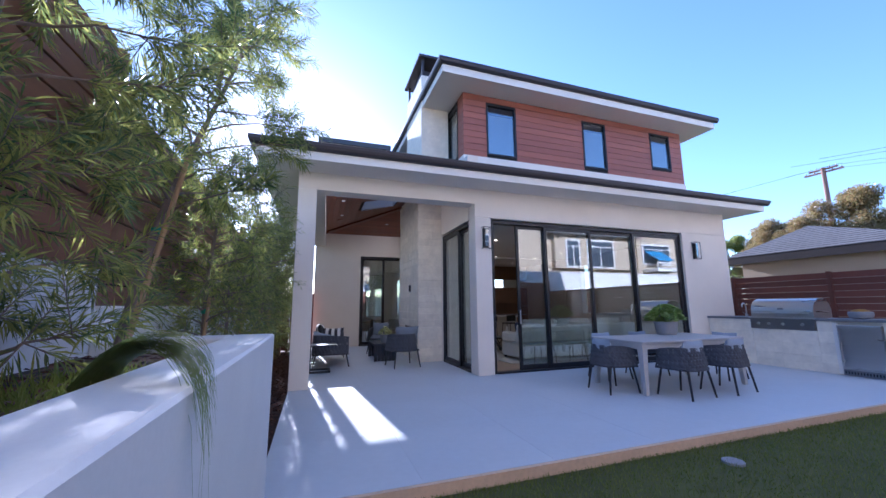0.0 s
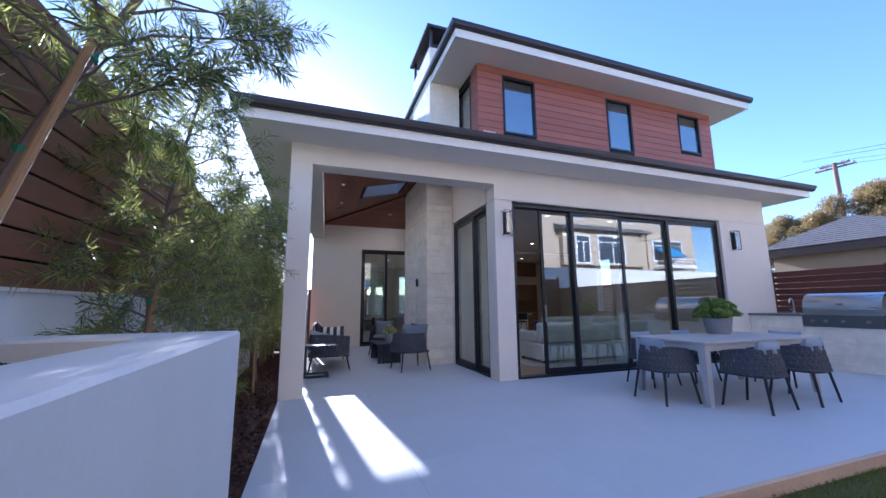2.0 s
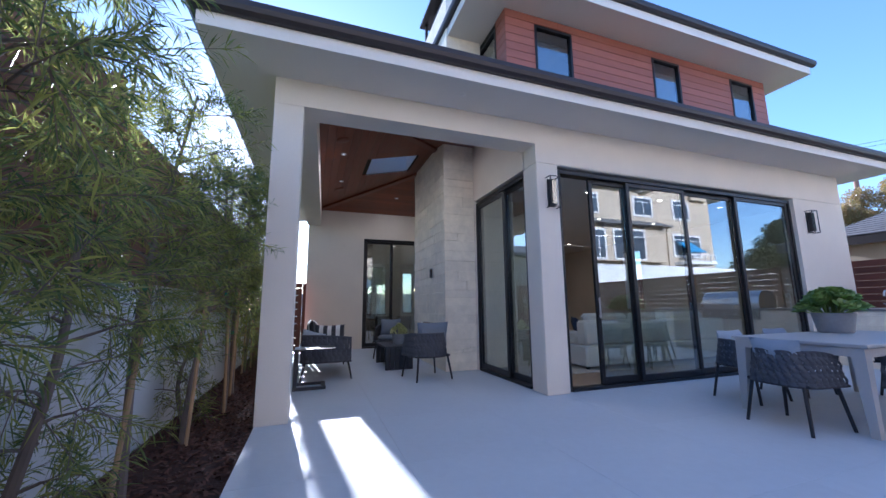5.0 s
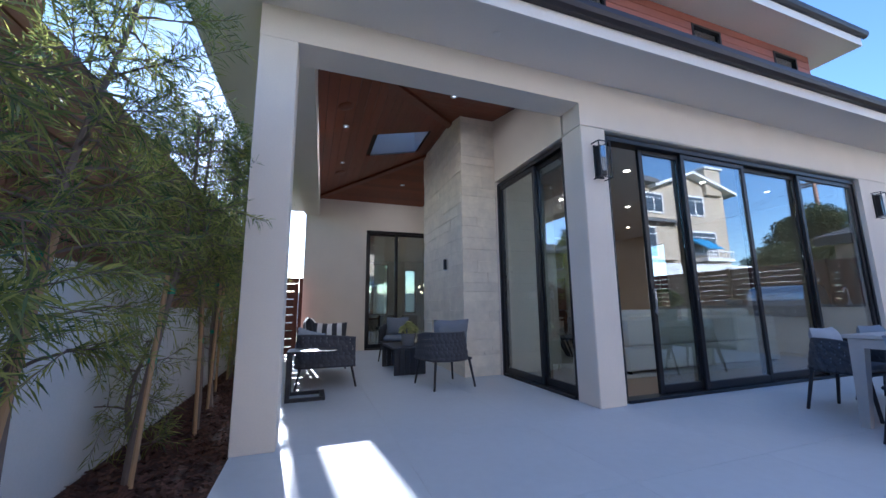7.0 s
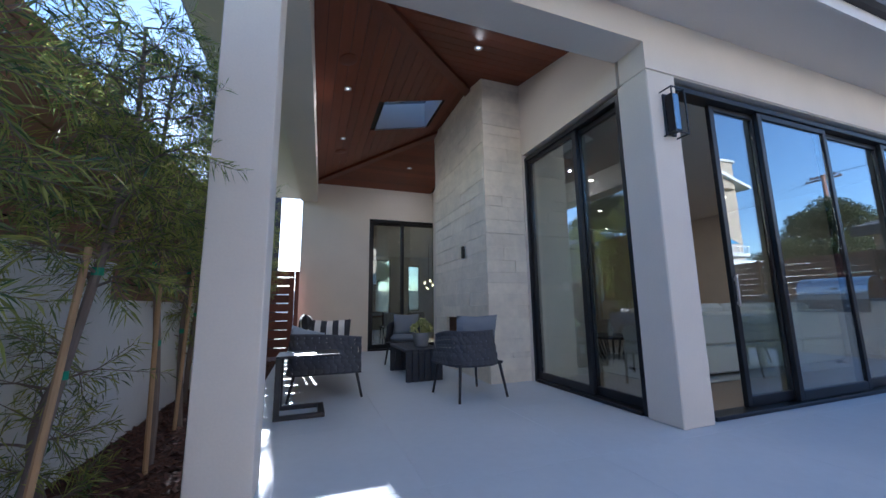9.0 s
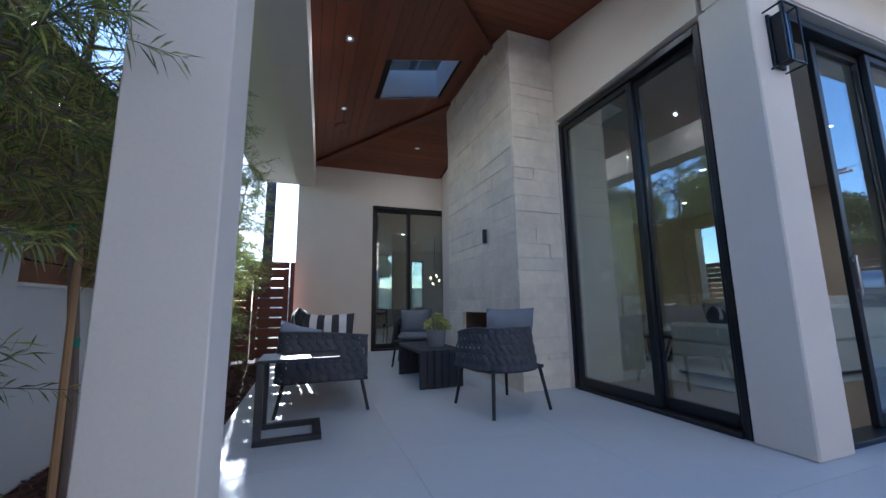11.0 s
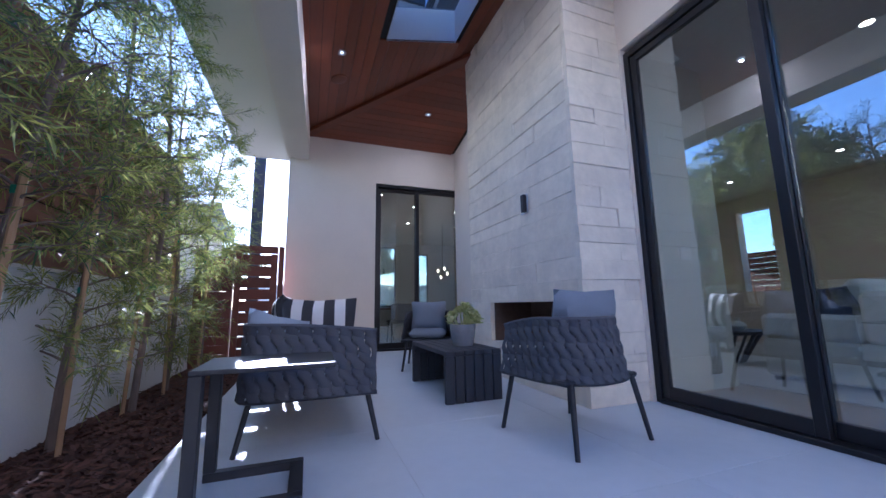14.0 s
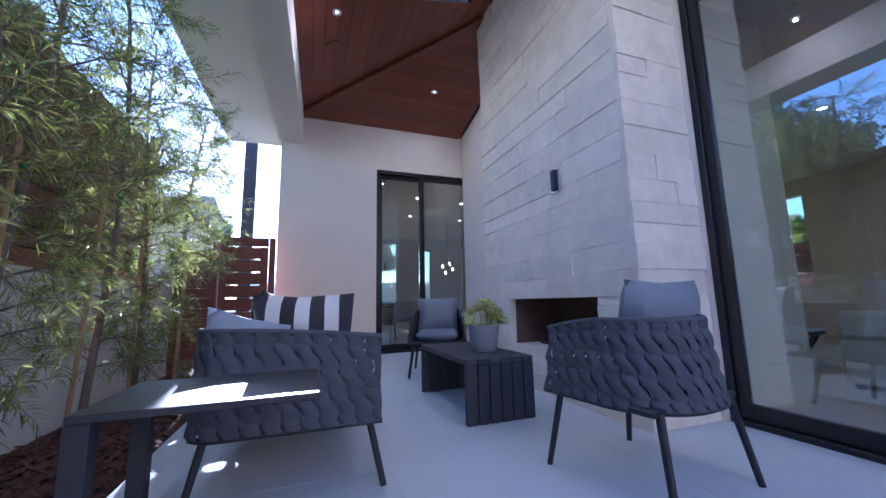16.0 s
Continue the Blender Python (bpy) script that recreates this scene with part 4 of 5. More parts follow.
def along(pts, cum, s):
    s = min(max(s, 0.0), cum[-1] - 1e-6)
    i = max(k for k in range(len(cum) - 1) if cum[k] <= s)
    u = (s - cum[i]) / max(1e-9, cum[i + 1] - cum[i])
    p = pts[i].lerp(pts[i + 1], u)
    t = (pts[i + 1] - pts[i]).normalized()
    return p, Vector((-t.y, t.x)) * -1


def woven_seat(name, label, category, w, d, z0, z1, seat, group, r=0.2, pitch=0.066, flare=0.05, cushion=CUSHION, back_pillow=True, front=None):
    """A woven tub seat: bottom and top rails, crossing straps, four splayed legs and cushions. It faces +y."""
    th = thing(name, label, category, pose(0, 0, 0), group)
    front = d / 2 if front is None else front
    pts, cum = u_path(w, d, r, front)
    total = cum[-1]

    def at(s, v, off):
        p, nrm = along(pts, cum, s)
        out = nrm * (flare * v + off)
        drop = 0.05 * max(0.0, (p.y - (-d / 2 + r)) / (front + d / 2 - r + 1e-6)) ** 1.5
        return Vector((p.x + out.x, p.y + out.y, z0 + (z1 - z0 - drop) * v))
    sgn = 1 if (along(pts, cum, total / 2)[1].y < 0) else -1
    n = int(total / pitch)
    for k in range(n * 2):
        layer = k % 2
        c = (k + 0.5) * total / (2 * n)
        s = Shape()
        rows = 15
        wd = pitch * 0.58
        vs = []
        for j in range(rows):
            v = 0.01 + 0.985 * j / (rows - 1)
            swing = pitch * 0.34 * math.sin(4 * math.pi * v) * (1 if layer else -1)
            inout = sgn * 0.009 * math.cos(4 * math.pi * v) * (1 if layer else -1)
            half = wd * (0.92 - 0.25 * abs(math.cos(4 * math.pi * v)))
            for e, o in ((-1, 0), (-0.55, 0.006), (0.55, 0.006), (1, 0)):
                vs.append(at(min(max(c + swing + e * half, 0.002), total - 0.002), v, inout + sgn * o))
        fs = [(j * 4 + i, j * 4 + i + 1, j * 4 + i + 5, j * 4 + i + 4) for j in range(rows - 1) for i in range(3)]
        s.add(vs, fs)
        s.add([p + Vector((0, 0, 0)) for p in [vs[j * 4 + 3] * 0.5 + vs[j * 4] * 0.5 - Vector((0, 0, 0)) for j in range(rows)]] + [vs[j * 4] for j in range(rows)], [(j, j + 1, rows + j + 1, rows + j) for j in range(rows - 1)])
        part("strap", s, STRAP, th, smooth=True)
    for v, rr, nm in ((0.0, 0.013, "seat_frame"), (1.0, 0.013, "top_rail")):
        ln = [at(total * i / 40, v, 0) for i in range(41)]
        part(nm, Shape().tube(ln, rr, 8), TUBE if v == 0 else STRAP, th, smooth=True)
    part("seat_base", Shape().box(-w / 2 + 0.01, w / 2 - 0.01, -d / 2 + 0.06, front, z0 - 0.01, z0 + 0.02, c=0.01), TUBE, th)
    lx, ly = w / 2 - 0.06, d / 2 - 0.07
    for x, y in ((lx, front - 0.05), (-lx, front - 0.05), (lx, -ly), (-lx, -ly)):
        part("leg", Shape().tube([(x, y, z0), (x + 0.05 * (1 if x > 0 else -1), y + 0.06 * (1 if y > 0 else -1), 0.0)], [0.017, 0.014], 10), TUBE, th, smooth=True)
    return th


def pillow(sx, sy, sz, n=11, pinch=0.08):
    """A stuffed cushion shape, sx by sy, sz thick at the middle."""
    s = Shape()
    vs = []
    for side in (1, -1):
        for i in range(n):
            for j in range(n):
                u, v = 2 * i / (n - 1) - 1, 2 * j / (n - 1) - 1
                k = (1 - abs(u) ** 2.4) * (1 - abs(v) ** 2.4)
                ed = 1 - pinch * (1 - abs(u * v)) * max(abs(u), abs(v)) ** 4
                vs.append((u * sx / 2 * ed, v * sy / 2 * ed, side * sz / 2 * max(0.0, k) ** 0.5 + 0.006 * math.sin(7 * u + 3 * v)))
    fs = []
    for b in (0, n * n):
        for i in range(n - 1):
            for j in range(n - 1):
                fs.append((b + i * n + j, b + (i + 1) * n + j, b + (i + 1) * n + j + 1, b + i * n + j + 1))
    s.add(vs, fs)
    for i in range(n - 1):
        for a, b in ((i, i + 1), ((n - 1) * n + i, (n - 1) * n + i + 1), (i * n, (i + 1) * n), (i * n + n - 1, (i + 1) * n + n - 1)):
            s.f.append((a, b, b + n * n, a + n * n))
    return s


def throw_pillow(label, at, sx, sy, sz, mat, stripes=None):
    ob = thing("pillow", label, "pillow", at)
    if not stripes:
        part("cover", pillow(sx, sy, sz), mat, ob, smooth=True)
        return ob
    base = pillow(sx, sy, sz, 15)
    for k in range(7):
        s = Shape()
        s.v = list(base.v)
        lo, hi = -sx / 2 + k * sx / 7, -sx / 2 + (k + 1) * sx / 7
        s.f = [f for f in base.f if lo - 1e-6 <= sum(base.v[i][0] for i in f) / len(f) < hi + (1e-6 if k == 6 else 0)]
        used = sorted({i for f in s.f for i in f})
        idx = {o: q for q, o in enumerate(used)}
        s.f = [tuple(idx[i] for i in f) for f in s.f]
        s.v = [base.v[i] for i in used]
        if s.f:
            part("stripe", s, stripes[k % 2], ob, smooth=True)
    return ob


DL = "dark grey woven strap dining chair with slim metal legs"
dining = woven_seat("dining_chair", DL, "chair", 0.56, 0.52, 0.40, 0.70, 0.44, "chairs round the dining table")
part("seat_cushion", Shape().box(-0.22, 0.22, -0.18, 0.26, 0.422, 0.48, c=0.025), CUSHION, dining, "flat grey seat cushion", smooth=True)
places = [(1.125, -1.83, -96), (1.86, -2.5, 5), (2.77, -2.49, 7), (1.85, -1.0, 180), (2.75, -1.0, 178), (3.75, -1.75, 92)]
dining.matrix_basis = pose(places[0][0], places[0][1], 0, 0, 0, places[0][2])
for x, y, a in places[1:]:
    copy_thing(dining, pose(x, y, 0, 0, 0, a))
for x, y, a in places:
    m = pose(x, y, 0, 0, 0, a) @ pose(0, -0.13, 0.63, 101, 0, 0)
    throw_pillow("pale grey pillow leaning in a dining chair", m, 0.44, 0.36, 0.17, PALE_CUSHION)

# dining table
table = thing("dining_table", "rectangular pale grey outdoor dining table with tapered legs", "table", pose(2.395, -1.78, 0))
part("tabletop", Shape().box(-1.12, 1.12, -0.55, 0.55, 0.745, 0.78, c=0.006), TABLE_GREY, table)
for a, b, c, d in ((-1.1, 1.1, -0.52, -0.49), (-1.1, 1.1, 0.49, 0.52), (-1.1, -1.07, -0.49, 0.49), (1.07, 1.1, -0.49, 0.49)):
    part("apron", Shape().box(a, b, c, d, 0.665, 0.744, c=0.003), TABLE_GREY, table)
for x in (-1, 1):
    for y in (-1, 1):
        s = Shape()
        vs = []
        for z, k in ((0, 0.03), (0.744, 0.05)):
            cx, cy = x * (1.1 - k + (0.01 if z == 0 else 0)), y * (0.52 - k + (0.01 if z == 0 else 0))
            vs += [(cx - k, cy - k, z), (cx + k, cy - k, z), (cx + k, cy + k, z), (cx - k, cy + k, z)]
        s.add(vs, [(3, 2, 1, 0), (4, 5, 6, 7), (0, 1, 5, 4), (1, 2, 6, 5), (2, 3, 7, 6), (3, 0, 4, 7)])
        part("leg", s, TABLE_GREY, table)


def fleshy_plant(name, label, at, pot_mat, r, h, leaf_mat, rosettes, reach, leaf, seed):
    """A round pot filled with rosettes of thick leaves."""
    rng = np.random.default_rng(seed)
    t = thing(name, label, "potted plant", at)
    part("pot", Shape().lathe([(r * 0.75, 0), (r * 0.8, 0.01), (r, h * 0.95), (r, h), (r * 0.92, h), (r * 0.9, h * 0.85)], 28), pot_mat, t, smooth=True)
    part("soil", Shape().lathe([(r * 0.89, h * 0.84), (r * 0.1, h * 0.86)], 20), SOIL, t)
    for k in range(rosettes):
        a, q = rng.uniform(0, 6.28), math.sqrt(rng.uniform(0, 1))
        c = Vector((math.cos(a) * q * reach, math.sin(a) * q * reach, h + 0.02 + (1 - q * q) * reach * 0.85 + rng.uniform(-0.02, 0.03)))
        axis = Vector((math.cos(a) * q, math.sin(a) * q, 1.25)).normalized()
        rot = axis.to_track_quat("Z", "Y").to_matrix()
        s = Shape()
        for j in range(12):
            ba = j * 2.4
            tilt = 0.3 + 0.75 * (j / 12)
            L = leaf * (0.55 + 0.5 * j / 12)
            d = rot @ Vector((math.cos(ba) * math.sin(tilt), math.sin(ba) * math.sin(tilt), math.cos(tilt)))
            sd = d.cross(rot @ Vector((0, 0, 1))).normalized()
            up = sd.cross(d)
            W = L * 0.3
            s.add([c, c + d * L * 0.55 - sd * W, c + d * L * 0.9 - sd * W * 0.8, c + d * L, c + d * L * 0.9 + sd * W * 0.8, c + d * L * 0.55 + sd * W, c + d * L * 0.6 + up * L * 0.1, c + d * L * 0.6 - up * L * 0.08],
                  [(0, 1, 6), (1, 2, 6), (2, 3, 6), (3, 4, 6), (4, 5, 6), (5, 0, 6), (1, 0, 7), (2, 1, 7), (3, 2, 7), (4, 3, 7), (5, 4, 7), (0, 5, 7)])
        part("rosette", s, leaf_mat, t)
        part("stem", Shape().tube([(c.x * 0.4, c.y * 0.4, h * 0.8), c], 0.008, 5), leaf_mat, t)
    return t


fleshy_plant("potted_succulent", "leafy green succulent in a round grey concrete bowl", pose(2.83, -1.45, 0.78), CONCRETE, 0.2, 0.24, SUCCULENT, 46, 0.24, 0.15, 5)

# ---- outdoor kitchen ----
counter = thing("kitchen_counter", "outdoor kitchen counter faced with pale split limestone", "counter", pose(0, 0, 0))
KX, KY0, KY1, KZ = 6.0, -3.6, -0.002, 0.985
part("core", Shape().box(KX + 0.045, 6.75, KY0, KY1, 0.0, KZ), MORTAR, counter)
part("worktop", Shape().box(KX - 0.03, 6.78, KY0 - 0.02, -0.96, KZ, KZ + 0.045, c=0.004).box(KX - 0.03, 6.78, -0.959, KY1, KZ, KZ + 0.045, c=0.004), WORKTOP, counter, "dark grey stone worktop")
grill = thing("gas_grill", "stainless steel built-in gas grill with a rounded hood", "grill", pose(KX, -1.54, 0))
prof = [(0.02, 1.03)]
for k in range(13):
    a = math.pi * (0.98 - 0.93 * k / 12)
    prof.append((0.32 + 0.3 * math.cos(a), 1.1 + 0.33 * max(0, math.sin(a)) ** 0.7))
prof.append((0.62, 1.03))
part("hood", Shape().add([(p, -0.56, q) for p, q in prof] + [(p, 0.56, q) for p, q in prof], [(i, (i + 1) % len(prof), len(prof) + (i + 1) % len(prof), len(prof) + i) for i in range(len(prof))] + [tuple(range(len(prof))), tuple(range(len(prof), 2 * len(prof)))]), CHROME, grill, "curved brushed steel hood", smooth=True)
part("control_panel", Shape().box(-0.035, 0.1, -0.57, 0.57, 0.79, 1.01, c=0.01), STEEL_DARK, grill)
part("lip", Shape().box(-0.06, 0.06, -0.58, 0.58, 1.012, 1.035, c=0.006), CHROME, grill)
hd = part("handle", Shape().tube([(-0.04, -0.5, 1.12), (-0.04, 0.5, 1.12)], 0.014, 10), CHROME, grill, smooth=True)
for y in (-0.42, 0.42):
    part("bracket", Shape().box(-0.04, 0.05, y - 0.012, y + 0.012, 1.11, 1.13), CHROME, hd)
for y in (-0.38, -0.05, 0.2, 0.4):
    part("knob", Shape().tube([(-0.036, y, 0.9), (-0.07, y, 0.9)], [0.03, 0.026], 16), CHROME, grill, smooth=True)
part("nameplate", Shape().box(0.02, 0.03, -0.05, 0.05, 1.2, 1.235, c=0.002), STEEL_DARK, grill)
fridge = thing("outdoor_fridge", "stainless steel under-counter fridge with a bar handle", "fridge", pose(KX, -2.72, 0))
part("surround", Shape().box(-0.012, 0.04, 0.3, 0.36, 0.02, 0.96), FASCIA, fridge).matrix_basis = pose(0, 0.0, 0)
part("door", Shape().box(-0.045, 0.03, -0.3, 0.295, 0.12, 0.92, c=0.008), CHROME, fridge)
part("handle", Shape().tube([(-0.09, 0.25, 0.2), (-0.09, 0.25, 0.86)], 0.013, 10), CHROME, fridge, smooth=True)
for z in (0.26, 0.8):
    part("handle_mount", Shape().box(-0.09, -0.04, 0.242, 0.258, z, z + 0.02), CHROME, fridge)
part("vent_plate", Shape().box(-0.03, 0.03, -0.3, 0.295, 0.01, 0.115, c=0.004), STEEL_DARK, fridge)
for k in range(14):
    part("vent_slot", Shape().box(-0.034, -0.029, -0.27 + k * 0.04, -0.25 + k * 0.04, 0.04, 0.085), SCREEN, fridge)
faucet = thing("faucet", "slim curved steel faucet on the worktop", "faucet", pose(6.45, -0.62, 1.03))
part("spout", Shape().tube([(0, 0, 0), (0, 0, 0.24), (-0.02, 0, 0.29), (-0.07, 0, 0.31), (-0.12, 0, 0.29), (-0.135, 0, 0.22)], 0.013, 10), CHROME, faucet, smooth=True)
part("base", Shape().lathe([(0.03, 0), (0.03, 0.03), (0.018, 0.05)], 16), CHROME, faucet)
part("lever", Shape().tube([(0, 0.02, 0.06), (0, 0.08, 0.09)], 0.006, 8), CHROME, faucet)
bowl = thing("moss_bowl", "round grey bowl filled with orange moss", "bowl", pose(6.38, -2.62, 1.03))
part("bowl_body", Shape().lathe([(0.1, 0), (0.15, 0.02), (0.175, 0.08), (0.165, 0.13), (0.145, 0.135), (0.14, 0.1)], 28), CONCRETE, bowl, smooth=True)
part("moss", Shape().lathe([(0.142, 0.11), (0.12, 0.15), (0.07, 0.175), (0.02, 0.18)], 20), MOSS, bowl, smooth=True)

# ---- wall lights ----


def sconce(at, label):
    s = thing("wall_sconce", label, "wall lamp", at, "outdoor wall sconces")
    part("back_plate", Shape().box(-0.06, 0.06, -0.02, 0.0, -0.2, 0.2, c=0.003), FRAME, s)
    box = part("light_box", Shape().box(-0.045, 0.045, -0.085, -0.021, -0.18, 0.18, c=0.004), FRAME, s)
    part("glass_front", Shape().box(-0.036, 0.036, -0.09, -0.0855, -0.17, 0.17), GLASS_UP, box, "glossy glass front")
    for x in (-0.085, 0.075):
        part("side_bar", Shape().box(x, x + 0.01, -0.12, -0.0, -0.22, -0.21).box(x, x + 0.01, -0.12, 0, 0.21, 0.22).box(x, x + 0.01, -0.12, -0.11, -0.21, 0.21), FRAME, s)
    part("top_bar", Shape().box(-0.075, 0.075, -0.12, -0.11, 0.21, 0.22), FRAME, s)
    part("bottom_bar", Shape().box(-0.075, 0.075, -0.12, -0.11, -0.22, -0.21), FRAME, s)
    return s


sconce(pose(-0.14, 0, 2.7), "dark metal box-framed wall sconce on the corner column")
sconce(pose(5.78, 0, 2.68), "dark metal box-framed wall sconce beside the glass doors")
sw = thing("gas_valve_cover", "small steel switch plate on the stone fireplace", "switch", pose(FX - 0.012, 2.86, 1.8))
part("plate", Shape().box(-0.012, 0.0, -0.06, 0.06, -0.1, 0.1, c=0.003), CHROME, sw)
part("cover", Shape().box(-0.055, -0.012, -0.055, 0.0, -0.09, 0.09, c=0.006), SCREEN, sw, "dark raised cover")
part("screen", Shape().box(-0.016, -0.0125, 0.008, 0.045, -0.07, 0.07), CHROME, sw)
for x, y in ((-2.81, 2.52), (-2.74, 4.11), (-1.18, 5.41), (-1.38, 1.36)):
    l = thing("porch_downlight", "small round recessed downlight in the cedar ceiling", "downlight", pose(x, y, ceil_z(x, y)), "porch downlights")
    part("trim_ring", Shape().lathe([(0.055, 0.002), (0.055, -0.008), (0.03, -0.01), (0.026, 0.0)], 20), CHROME, l, smooth=True)
    part("lens", Shape().lathe([(0.024, -0.003), (0.006, -0.004)], 16), PORCH_GLOW, l, "small pale lens with an added glow")
# Added fill lamps below the downlights, to brighten the fireplace stone and porch.
for x, y in ((-2.81, 2.52), (-2.74, 4.11), (-1.18, 5.41), (-1.38, 1.36)):
    pl = new("porch_fill_light", bpy.data.lights.new("porch_fill_light", "AREA"))
    pl.data.energy, pl.data.size, pl.data.shape, pl.data.color = 1.8, 0.04, "DISK", (1.0, 0.92, 0.82)
    pl.matrix_basis = pose(x, y, ceil_z(x, y) - 0.03)
for x, y in ((-2.86, 1.89), (-2.73, 4.69)):
    l = thing("ceiling_speaker", "round dark grille speaker in the cedar ceiling", "speaker", pose(x, y, ceil_z(x, y), 0, -12.4, 0), "ceiling speakers")
    part("grille", Shape().lathe([(0.11, 0.002), (0.11, -0.01), (0.1, -0.014), (0.02, -0.012)], 24), CEDAR_X, l, smooth=True)
for x, y in ((-4.0, -0.33), (-1.6, -0.33)):
    l = thing("soffit_vent", "small round vent in the eave soffit", "vent", pose(x, y, ZS))
    part("cap", Shape().lathe([(0.04, 0.001), (0.04, -0.005), (0.02, -0.008)], 16), FASCIA, l)

# ---- porch seating ----
lounge = woven_seat("lounge_chair", "dark grey woven strap lounge chair with a blue-grey cushion", "chair", 0.63, 0.62, 0.36, 0.71, 0.4, "porch lounge chairs", r=0.28, pitch=0.07)
part("seat_cushion", Shape().box(-0.235, 0.235, -0.19, 0.3, 0.385, 0.5, c=0.05), CUSHION, lounge, "thick blue-grey seat cushion", smooth=True)
lounge.matrix_basis = pose(-1.435, 1.75, 0, 0, 0, 8)
throw_pillow("grey-blue back pillow in a lounge chair", lounge.matrix_basis @ pose(0.06, -0.08, 0.69, 99, 0, 0), 0.56, 0.4, 0.2, CUSHION)
b = copy_thing(lounge, pose(-1.5, 4.5, 0, 0, 0, 158))
throw_pillow("grey-blue back pillow in a lounge chair", pose(-1.5, 4.5, 0, 0, 0, 158) @ pose(0, -0.09, 0.66, 101, 0, 0), 0.48, 0.4, 0.2, CUSHION)
sofa = woven_seat("porch_sofa", "dark grey woven strap two-seat porch sofa with cushions", "sofa", 1.62, 0.78, 0.28, 0.7, 0.4, "", r=0.12, pitch=0.076, flare=0.02)
part("seat_cushion", Shape().box(-0.74, -0.005, -0.3, 0.39, 0.305, 0.44, c=0.035), CUSHION, sofa, "thick blue-grey seat cushion", smooth=True)
part("seat_cushion", Shape().box(0.005, 0.74, -0.3, 0.39, 0.305, 0.44, c=0.035), CUSHION, sofa, "thick blue-grey seat cushion", smooth=True)
SOFA = pose(-2.99, 2.93, 0, 0, 0, -90)
sofa.matrix_basis = SOFA
throw_pillow("black and white striped throw pillow on the porch sofa", SOFA @ pose(0.58, 0.05, 0.64, 104, 0, 82), 0.47, 0.45, 0.24, WHITE_FABRIC, (BLACK_FABRIC, WHITE_FABRIC))
throw_pillow("pale grey throw pillow on the porch sofa", SOFA @ pose(0.6, -0.22, 0.58, 104, 14, 74), 0.38, 0.38, 0.24, PALE_CUSHION)
throw_pillow("black and white striped throw pillow on the porch sofa", SOFA @ pose(-0.45, -0.2, 0.67, 104, 0, 6), 0.52, 0.5, 0.22, WHITE_FABRIC, (BLACK_FABRIC, WHITE_FABRIC))

# C-shaped side table
ct = thing("side_table", "charcoal steel C-shaped side table in front of the sofa", "side table", pose(-3.43, 1.5, 0, 0, 0, 0))
part("tabletop", Shape().box(-0.02, 0.54, 0.0, 0.42, 0.54, 0.56, c=0.003), CTABLE, ct)
for y in (0.0, 0.37):
    part("upright", Shape().box(-0.02, 0.03, y, y + 0.05, 0.04, 0.539, c=0.003), CTABLE, ct)
    part("foot_bar", Shape().box(-0.02, 0.42, y, y + 0.05, 0, 0.039, c=0.003), CTABLE, ct)
part("foot_bar", Shape().box(0.36, 0.42, 0.051, 0.369, 0, 0.039, c=0.003), CTABLE, ct)

# slatted coffee table
cof = thing("coffee_table", "charcoal slatted wood waterfall coffee table", "coffee table", pose(-1.94, 2.67, 0))
for k in range(6):
    a = k * 0.087
    part("slat", Shape().box(a, a + 0.08, 0, 1.05, 0.38, 0.42, c=0.005), CHARCOAL, cof)
    part("slat", Shape().box(a, a + 0.08, 0, 0.04, 0.0, 0.379, c=0.005), CHARCOAL, cof)
    part("slat", Shape().box(a, a + 0.08, 1.01, 1.05, 0.0, 0.379, c=0.005), CHARCOAL, cof)
for y in (0.045, 0.965):
    part("rail", Shape().box(0.02, 0.5, y, y + 0.04, 0.3, 0.379, c=0.003), CHARCOAL, cof)
fleshy_plant("potted_succulent", "yellow-green rosettes in a round blue-grey concrete pot", pose(-1.62, 3.05, 0.42), CONCRETE, 0.125, 0.2, ROSETTE, 16, 0.13, 0.09, 9)

# ---- chimney above the roof ----
chimney = thing("chimney", "pale stone chimney with a dark metal cap", "chimney", pose(0, 0, 0))
part("chimney_shaft", Shape().box(-0.9, -0.14, 2.1, 3.7, 4.76, 7.55, c=0.01), STONE, chimney)
for x in (-0.88, -0.22):
    for y in (2.12, 3.6):
        part("cap_post", Shape().box(x, x + 0.06, y, y + 0.06, 7.55, 8.05), GUTTER, chimney)
part("flue", Shape().box(-0.8, -0.36, 2.4, 3.4, 7.55, 7.9), GUTTER, chimney)
part("cap", Shape().box(-0.98, -0.06, 2.02, 3.78, 8.05, 8.13, c=0.01), GUTTER, chimney, "flat dark metal chimney cap")
solid("vent_pipe", Shape().tube([(0, 0, 0), (0, 0, 1.8)], 0.05, 12), CHROME, "short metal vent pipe on the porch roof", "vent pipe", at=pose(-4.0, 3.0, 4.05))

# ---- living room seen through the glass ----
for x, y in ((1.6, 2.9), (5.2, 2.9), (3.4, 1.2), (3.4, 6.3)):
    L = new("room_lamp", bpy.data.lights.new("room_lamp", "AREA"))
    L.data.energy, L.data.size, L.data.shape, L.data.color = 1.1, 0.09, "DISK", (1.0, 0.86, 0.68)
    L.matrix_basis = pose(x, y, 3.23)
L = new("room_lamp", bpy.data.lights.new("room_lamp", "AREA"))
L.data.energy, L.data.size, L.data.shape, L.data.color = 1.1, 0.09, "DISK", (1.0, 0.86, 0.68)
L.matrix_basis = pose(-1.2, 9.5, 3.23)
